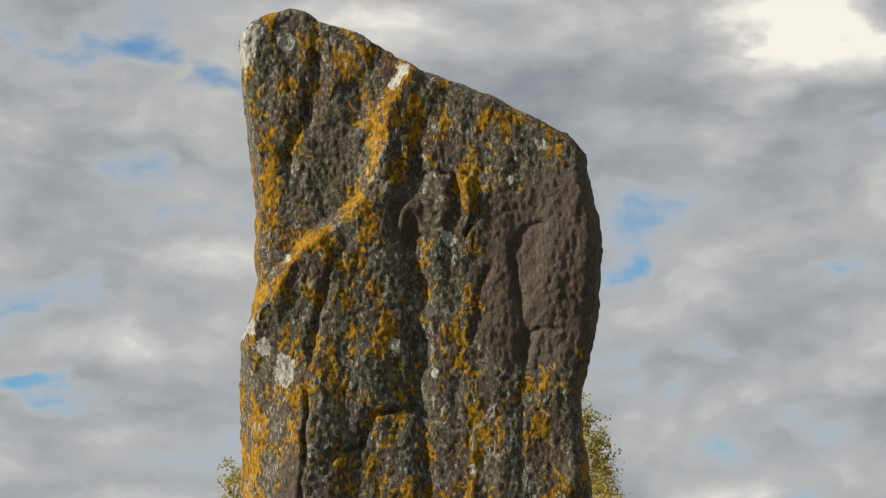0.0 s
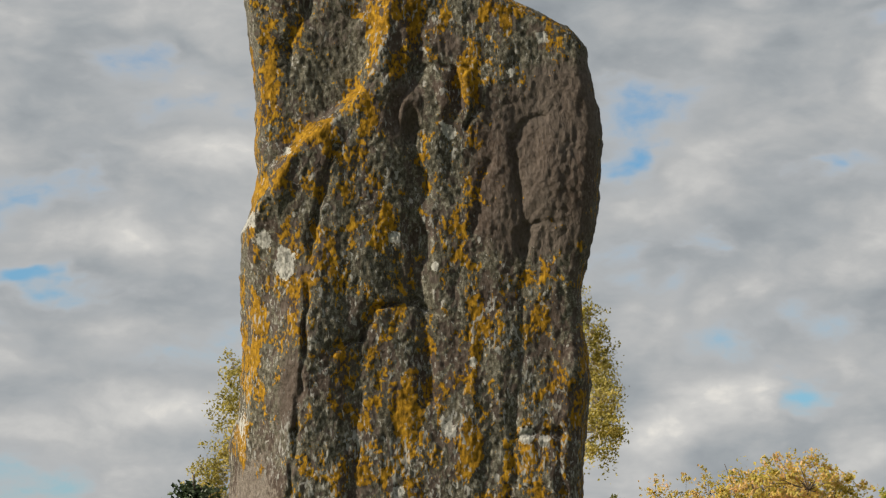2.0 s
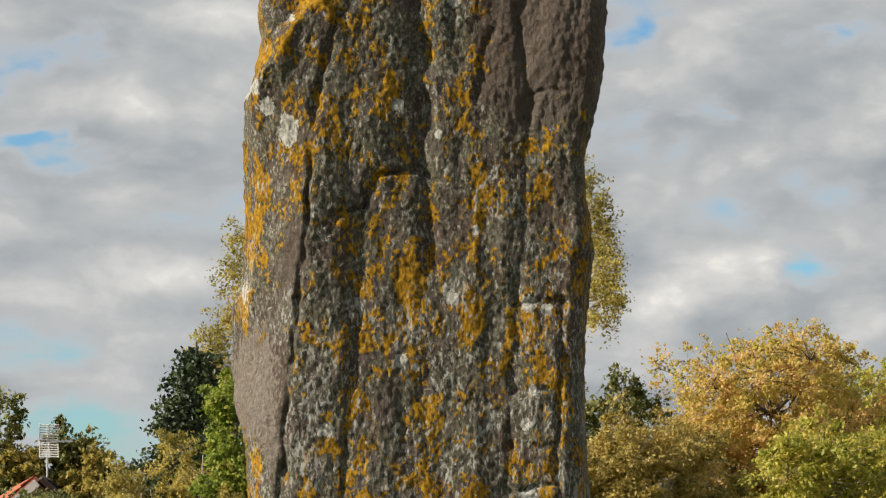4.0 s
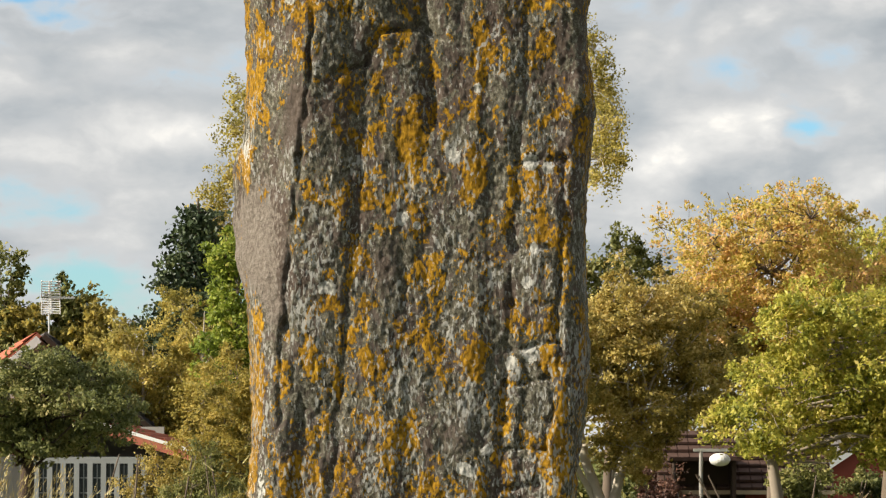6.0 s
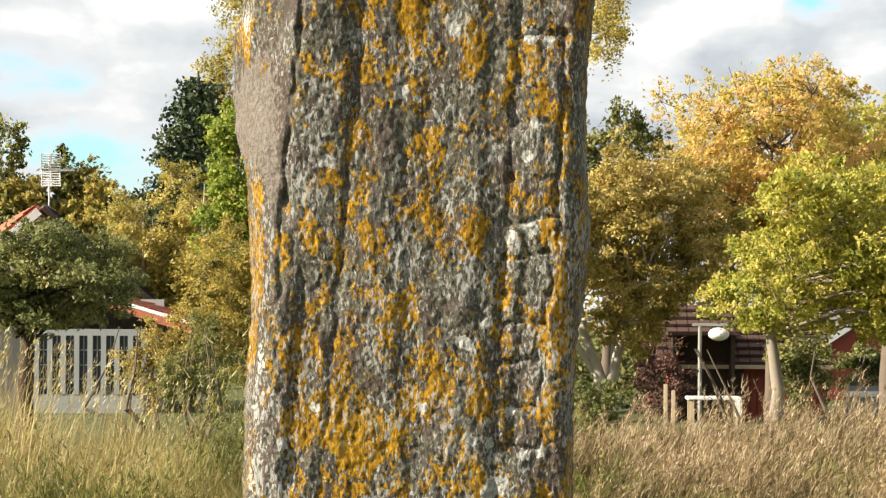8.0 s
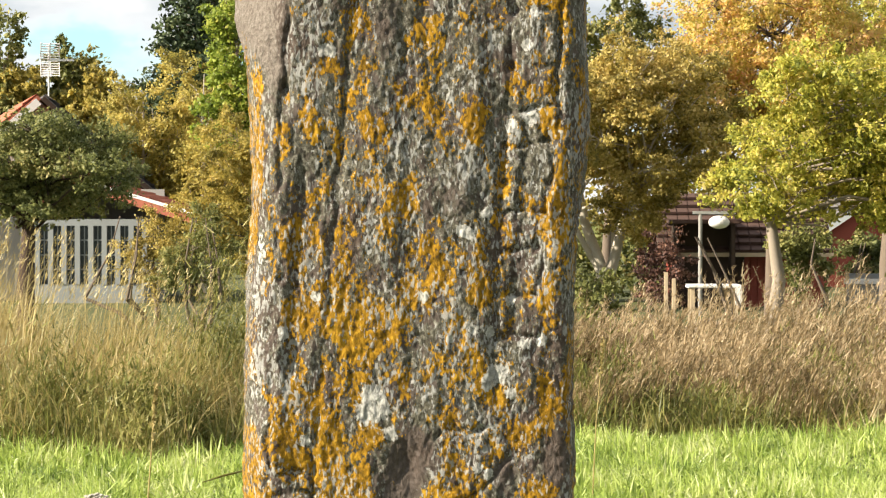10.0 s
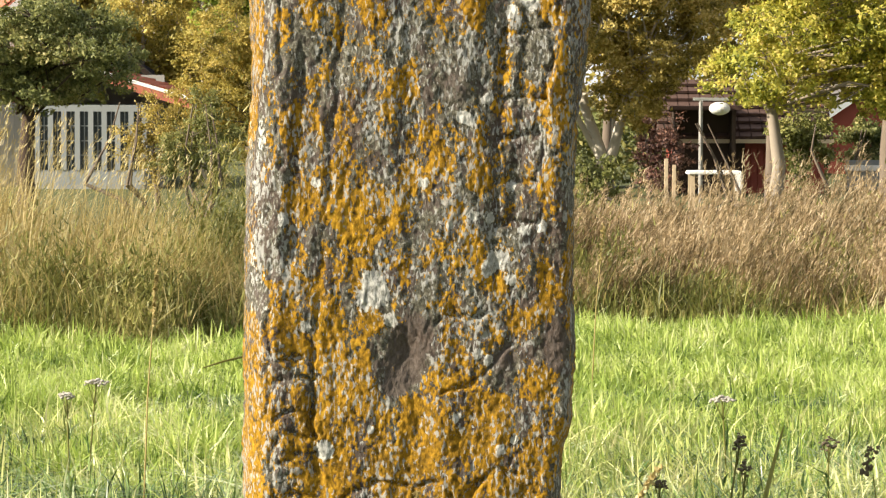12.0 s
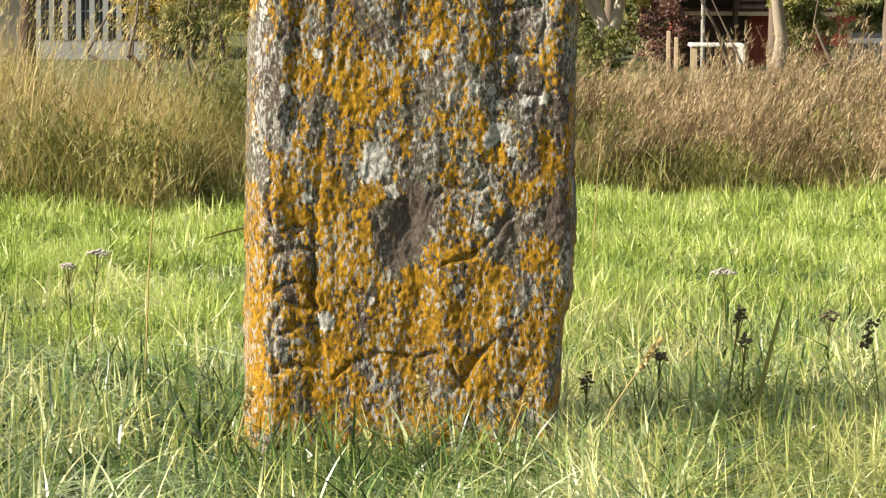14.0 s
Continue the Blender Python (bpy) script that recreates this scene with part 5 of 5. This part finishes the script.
    q = np.stack([i[:-1, :-1], i[:-1, 1:], i[1:, 1:], i[1:, :-1]], 2).reshape(-1, 4)
    tagged(new("bank", sheet("bank", v, q, M_GROUND, True)), "low overgrown earth bank along the lawn's edge", "bank", kind="structure")


make_bank()


# ---- lawn and rough grass ----
def make_grass():
    rng = np.random.default_rng(50)

    def strip(n, y0, y1, margin):
        y = rng.uniform(y0, y1, n)
        return rng.uniform(-1, 1, n) * (y * 0.14 + margin), y

    x, y = strip(105000, 11.5, 23.2, 0.5)
    k = lattice_noise(rng, x, y, 0.35, 0.6, 3)
    keep = (y < bank_foot(x) + 0.3) & (rng.uniform(-0.8, 0.5, len(x)) < k + 0.1)
    x, y, k = x[keep], y[keep], k[keep]
    v, f = blades(rng, x, y, x * 0, rng.uniform(0.05, 0.16, len(x)) * (1 + 1.1 * k), rng.uniform(0.007, 0.018, len(x)), 1.05, 2)
    tagged(new("lawn", sheet("lawn", v, f, M_LAWN)), "bright sunlit green mown meadow grass", "grass", kind="stuff")
    x, y = strip(15000, 8.0, 14.5, 0.4)
    k = lattice_noise(rng, x, y, 0.4, 0.5, 3)
    keep = rng.uniform(-0.3, 0.9, len(x)) < np.where(x > 0.3, 0.45, 0.12) + k
    x, y = x[keep], y[keep]
    v, f = blades(rng, x, y, x * 0, rng.uniform(0.08, 0.28, len(x)), rng.uniform(0.005, 0.013, len(x)), 1.1, 5)
    tagged(new("dead_grass", sheet("dead_grass", v, f, M_BLEACHED)), "dead straw blades scattered through the meadow", "grass", kind="stuff")
    # rough grass in tufts: each tuft sends its blades out from one root
    tx, ty = strip(5600, 7.6, 16.0, 0.45)
    k = lattice_noise(rng, tx, ty, 0.5, 0.6, 3)
    keep = rng.uniform(-0.8, 0.6, len(tx)) < k + np.where((tx > 0.5) & (ty < 10.5), -0.25, 0.25)
    tx, ty, k = tx[keep], ty[keep], k[keep]
    per = 9
    x = np.repeat(tx, per) + rng.normal(0, 0.028, len(tx) * per)
    y = np.repeat(ty, per) + rng.normal(0, 0.028, len(tx) * per)
    tall = np.repeat(rng.uniform(0.10, 0.27, len(tx)) * (0.9 + 0.7 * k) * np.clip((16.5 - ty) / 5.0, 0.45, 1), per)
    broad = np.repeat(rng.uniform(0.006, 0.017, len(tx)), per)
    clear = (x > -0.62) & (x < 0.38) & (y > 9.50) & (y < 10.0)
    x, y, tall, broad = x[~clear], y[~clear], tall[~clear], broad[~clear]
    v, f = blades(rng, x, y, x * 0, tall * rng.uniform(0.45, 1.2, len(x)), broad * rng.uniform(0.7, 1.3, len(x)), 2.0, 5)
    tagged(new("meadow_grass", sheet("meadow_grass", v, f, M_ROUGH_GRASS)), "long tangled rough grass round the stone's foot", "grass", kind="stuff")
    # pale-flowered bedstraw creeping low between the tufts
    spots = []
    for cx, cy in ((-0.95, 8.75), (-0.75, 8.9), (0.15, 8.85), (0.55, 8.8), (0.62, 9.0), (0.95, 8.95), (1.1, 8.8), (-0.3, 9.2), (1.0, 9.3), (-0.1, 8.75), (0.35, 8.75)):
        m = 120
        spots.append(np.stack([rng.normal(cx, 0.07, m), rng.normal(cy, 0.06, m), np.abs(rng.normal(0.07, 0.03, m))], 1))
    v, f = leaves(rng, np.concatenate(spots), 0.010)
    tagged(new("bedstraw", sheet("bedstraw", v, f, M_BEDSTRAW)), "pale creamy bedstraw flowers low in the grass", "wild flowers", kind="stuff")
    # broad tussock blades close before the stone
    x = np.concatenate([rng.normal(c, 0.10, 46) for c in (-1.1, -0.8, -0.52, -0.3, -0.05, 0.2, 0.42, 0.7, 0.95, 1.2)])
    y = rng.uniform(9.05, 9.5, len(x))
    y = np.where((x < -0.62) | (x > 0.4), y + rng.uniform(0, 1.4, len(x)), y)
    v, f = blades(rng, x, y, x * 0, rng.uniform(0.10, 0.32, len(x)), rng.uniform(0.010, 0.020, len(x)), 0.7, 6)
    tagged(new("tussock", sheet("tussock", v, f, M_ROUGH_GRASS)), "broad-bladed green tussocks before the stone", "grass", kind="stuff")
    x, y = rng.uniform(0.36, 1.7, 4600), rng.uniform(8.1, 11.0, 4600)
    v, f = blades(rng, x, y, x * 0, rng.uniform(0.10, 0.30, 4600), rng.uniform(0.006, 0.013, 4600), 1.6, 5, (-0.2, -0.2))
    tagged(new("bleached_grass", sheet("bleached_grass", v, f, M_BLEACHED)), "bleached bent grass beside the stone", "grass", kind="stuff")
    # wider, thinner turf to either side
    x, y = rng.uniform(-16, 16, 22000), rng.uniform(0.8, 22, 22000)
    keep = (np.abs(x) > y * 0.14 + 0.4) & (y < bank_foot(np.clip(x, -5, 5)))
    x, y = x[keep], y[keep]
    v, f = blades(rng, x, y, x * 0, rng.uniform(0.06, 0.2, len(x)), rng.uniform(0.006, 0.012, len(x)), 0.5, 2)
    tagged(new("side_turf", sheet("side_turf", v, f, M_LAWN)), "green meadow grass spreading to either side", "grass", kind="stuff")


make_grass()


def make_weeds():
    rng = np.random.default_rng(60)

    def yarrow(x, y, h, r, head, label, lean=0.0):
        w = thing("yarrow", (x, y, 0), label, "wild flower", "yarrow in the grass")
        v, f = merged([tube([(0, 0, -0.02), (lean * 0.4, 0, h * 0.5), (lean, 0, h)], [0.004, 0.0035, 0.003], 5)] +
                      [tube([(lean * 0.8, 0, h * 0.8), (lean + r * 0.7 * math.cos(a), r * 0.7 * math.sin(a), h)], [0.002, 0.0015], 4) for a in (0, 1.2, 2.4, 3.6, 4.9)])
        under(w, "stem", sheet("stem", v, f, M_GREENWEED, True))
        bm = bmesh.new()
        step = 0.004 if head is M_UMBEL else 0.011
        beads = 46 if head is M_UMBEL else 22
        for i in range(beads):
            a, q = 2.4 * i, r * math.sqrt(i / beads)
            bmesh.ops.create_icosphere(bm, subdivisions=1, radius=0.0065 * rng.uniform(0.7, 1.3),
                                       matrix=Matrix.Translation((lean + q * math.cos(a), q * math.sin(a), h + 0.012 * (1 - q / r) + rng.normal(0, step))) @ Matrix.Diagonal((1.2, 1.2, 0.7, 1)))
        part("flower_head", bm, head, w)
        lv, lf = blades(rng, np.zeros(9), np.zeros(9), rng.uniform(0.03, h * 0.7, 9), rng.uniform(0.05, 0.09, 9), np.full(9, 0.012), 1.2, 3)
        under(w, "leaf", sheet("leaf", lv, lf, M_ROUGH_GRASS))

    yarrow(-1.35, 12.2, 0.43, 0.045, M_UMBEL, "withered pale yarrow head above the grass", 0.03)
    yarrow(-1.41, 12.1, 0.39, 0.03, M_UMBEL, "withered pale yarrow head above the grass", -0.01)
    yarrow(1.07, 12.1, 0.38, 0.05, M_UMBEL, "withered pale yarrow head above the grass", -0.02)
    yarrow(0.68, 10.1, 0.30, 0.025, M_HEAD, "dark seeded yarrow stalk in the grass", 0.0)
    yarrow(0.93, 10.1, 0.34, 0.02, M_HEAD, "dark seeded yarrow stalk in the grass", 0.02)
    yarrow(0.90, 10.3, 0.41, 0.018, M_HEAD, "dark seeded yarrow stalk in the grass", 0.05)
    yarrow(0.45, 10.1, 0.22, 0.022, M_HEAD, "dark seeded yarrow stalk in the grass", 0.0)
    yarrow(1.32, 11.0, 0.33, 0.035, M_HEAD, "dark seeded yarrow stalk in the grass", 0.0)

    def plantain(x, y, h, label, lean):
        w = thing("seed_spike", (x, y, 0), label, "wild flower", "seed spikes in the grass")
        v, f = tube([(0, 0, -0.02), (lean * 0.4, 0, h * 0.6), (lean, 0, h)], [0.003, 0.0025, 0.002], 5)
        under(w, "stem", sheet("stem", [tuple(c) for c in v], f, M_GREENWEED, True))
        bm = bmesh.new()
        for i in range(40):
            s = i / 40
            bmesh.ops.create_icosphere(bm, subdivisions=1, radius=0.0065 * rng.uniform(0.6, 1.3), matrix=Matrix.Translation((lean + 0.009 * rng.normal() - 0.03 * s, 0.006 * rng.normal(), h + 0.09 * (1 - s))))
        part("spike", bm, M_HEAD, w)

    plantain(1.37, 10.0, 0.34, "dark brown plantain seed spike", -0.03)

    def stalk(x, y, h, lean, label):
        w = thing("grass_stalk", (x, y, 0), label, "grass stalk", "tall grass stalks")
        v, f = merged([tube([(0, 0, -0.02), (lean * 0.35, 0, h * 0.5), (lean, 0, h)], [0.0035, 0.003, 0.002], 5)])
        under(w, "stem", sheet("stem", v, f, M_STRAW, True))
        n = 60
        s = rng.uniform(0.78, 1.0, n)
        lv, lf = leaves(rng, np.stack([lean * s ** 1.3 + rng.normal(0, 0.004, n), rng.normal(0, 0.004, n), h * s], 1), 0.022)
        under(w, "seed_head", sheet("seed_head", lv, lf, M_STRAW))

    stalk(-1.05, 11.2, 0.92, 0.05, "tall pale grass stalk gone to seed")
    stalk(0.76, 16.5, 0.88, 0.06, "tall pale grass stalk gone to seed")
    stalk(0.42, 9.5, 0.42, 0.22, "bent straw-coloured grass stalk")
    stalk(-0.02, 9.4, 0.36, -0.06, "bent straw-coloured grass stalk")
    stalk(-0.1, 9.35, 0.30, 0.05, "bent straw-coloured grass stalk")
    stalk(0.16, 9.3, 0.33, 0.10, "bent straw-coloured grass stalk")
    stalk(0.30, 9.38, 0.26, -0.12, "bent straw-coloured grass stalk")
    stalk(-0.62, 9.3, 0.30, 0.06, "bent straw-coloured grass stalk")

    w = thing("arching_stem", (-0.5, 10.16, 0), "dark arching stem reaching out beside the stone", "plant stem")
    v, f = merged([tube([(0, 0, -0.02), (-0.03, -0.03, 0.4), (-0.06, -0.06, 0.66), (-0.12, -0.10, 0.705), (-0.19, -0.13, 0.69), (-0.25, -0.16, 0.672)], [0.005, 0.005, 0.0045, 0.004, 0.004, 0.002], 6)])
    under(w, "stem", sheet("stem", v, f, M_GREENWEED, True))
    for x, y, h, lean in ((0.95, 9.9, 0.50, 0.10), (0.58, 10.0, 0.24, -0.08)):
        d = thing("dock_plant", (x, y, 0), "dull green dock plant with one upright blade", "wild plant", "docks in the grass")
        t = np.linspace(0, 1, 9)
        wid = 0.0055 * np.sin(np.pi * np.clip(t, 0.05, 1)) ** 0.6 + 0.002
        cx, cz = lean * t ** 1.4, h * t
        v = np.stack([np.stack([cx - wid, 0.012 * t, cz], 1), np.stack([cx, 0.012 * t + 0.006, cz], 1), np.stack([cx + wid, 0.012 * t, cz], 1)], 1).reshape(-1, 3)
        q = [(3 * i + j, 3 * i + j + 1, 3 * i + j + 4, 3 * i + j + 3) for i in range(8) for j in range(2)]
        under(d, "blade", sheet("blade", v, q, M_GREENWEED, True))
        lv, lf = blades(rng, rng.normal(0, 0.03, 14), rng.normal(0, 0.03, 14), np.zeros(14), rng.uniform(0.08, 0.2, 14), rng.uniform(0.010, 0.022, 14), 0.9, 5)
        under(d, "leaf", sheet("leaf", lv, lf, M_GREENWEED))


make_weeds()
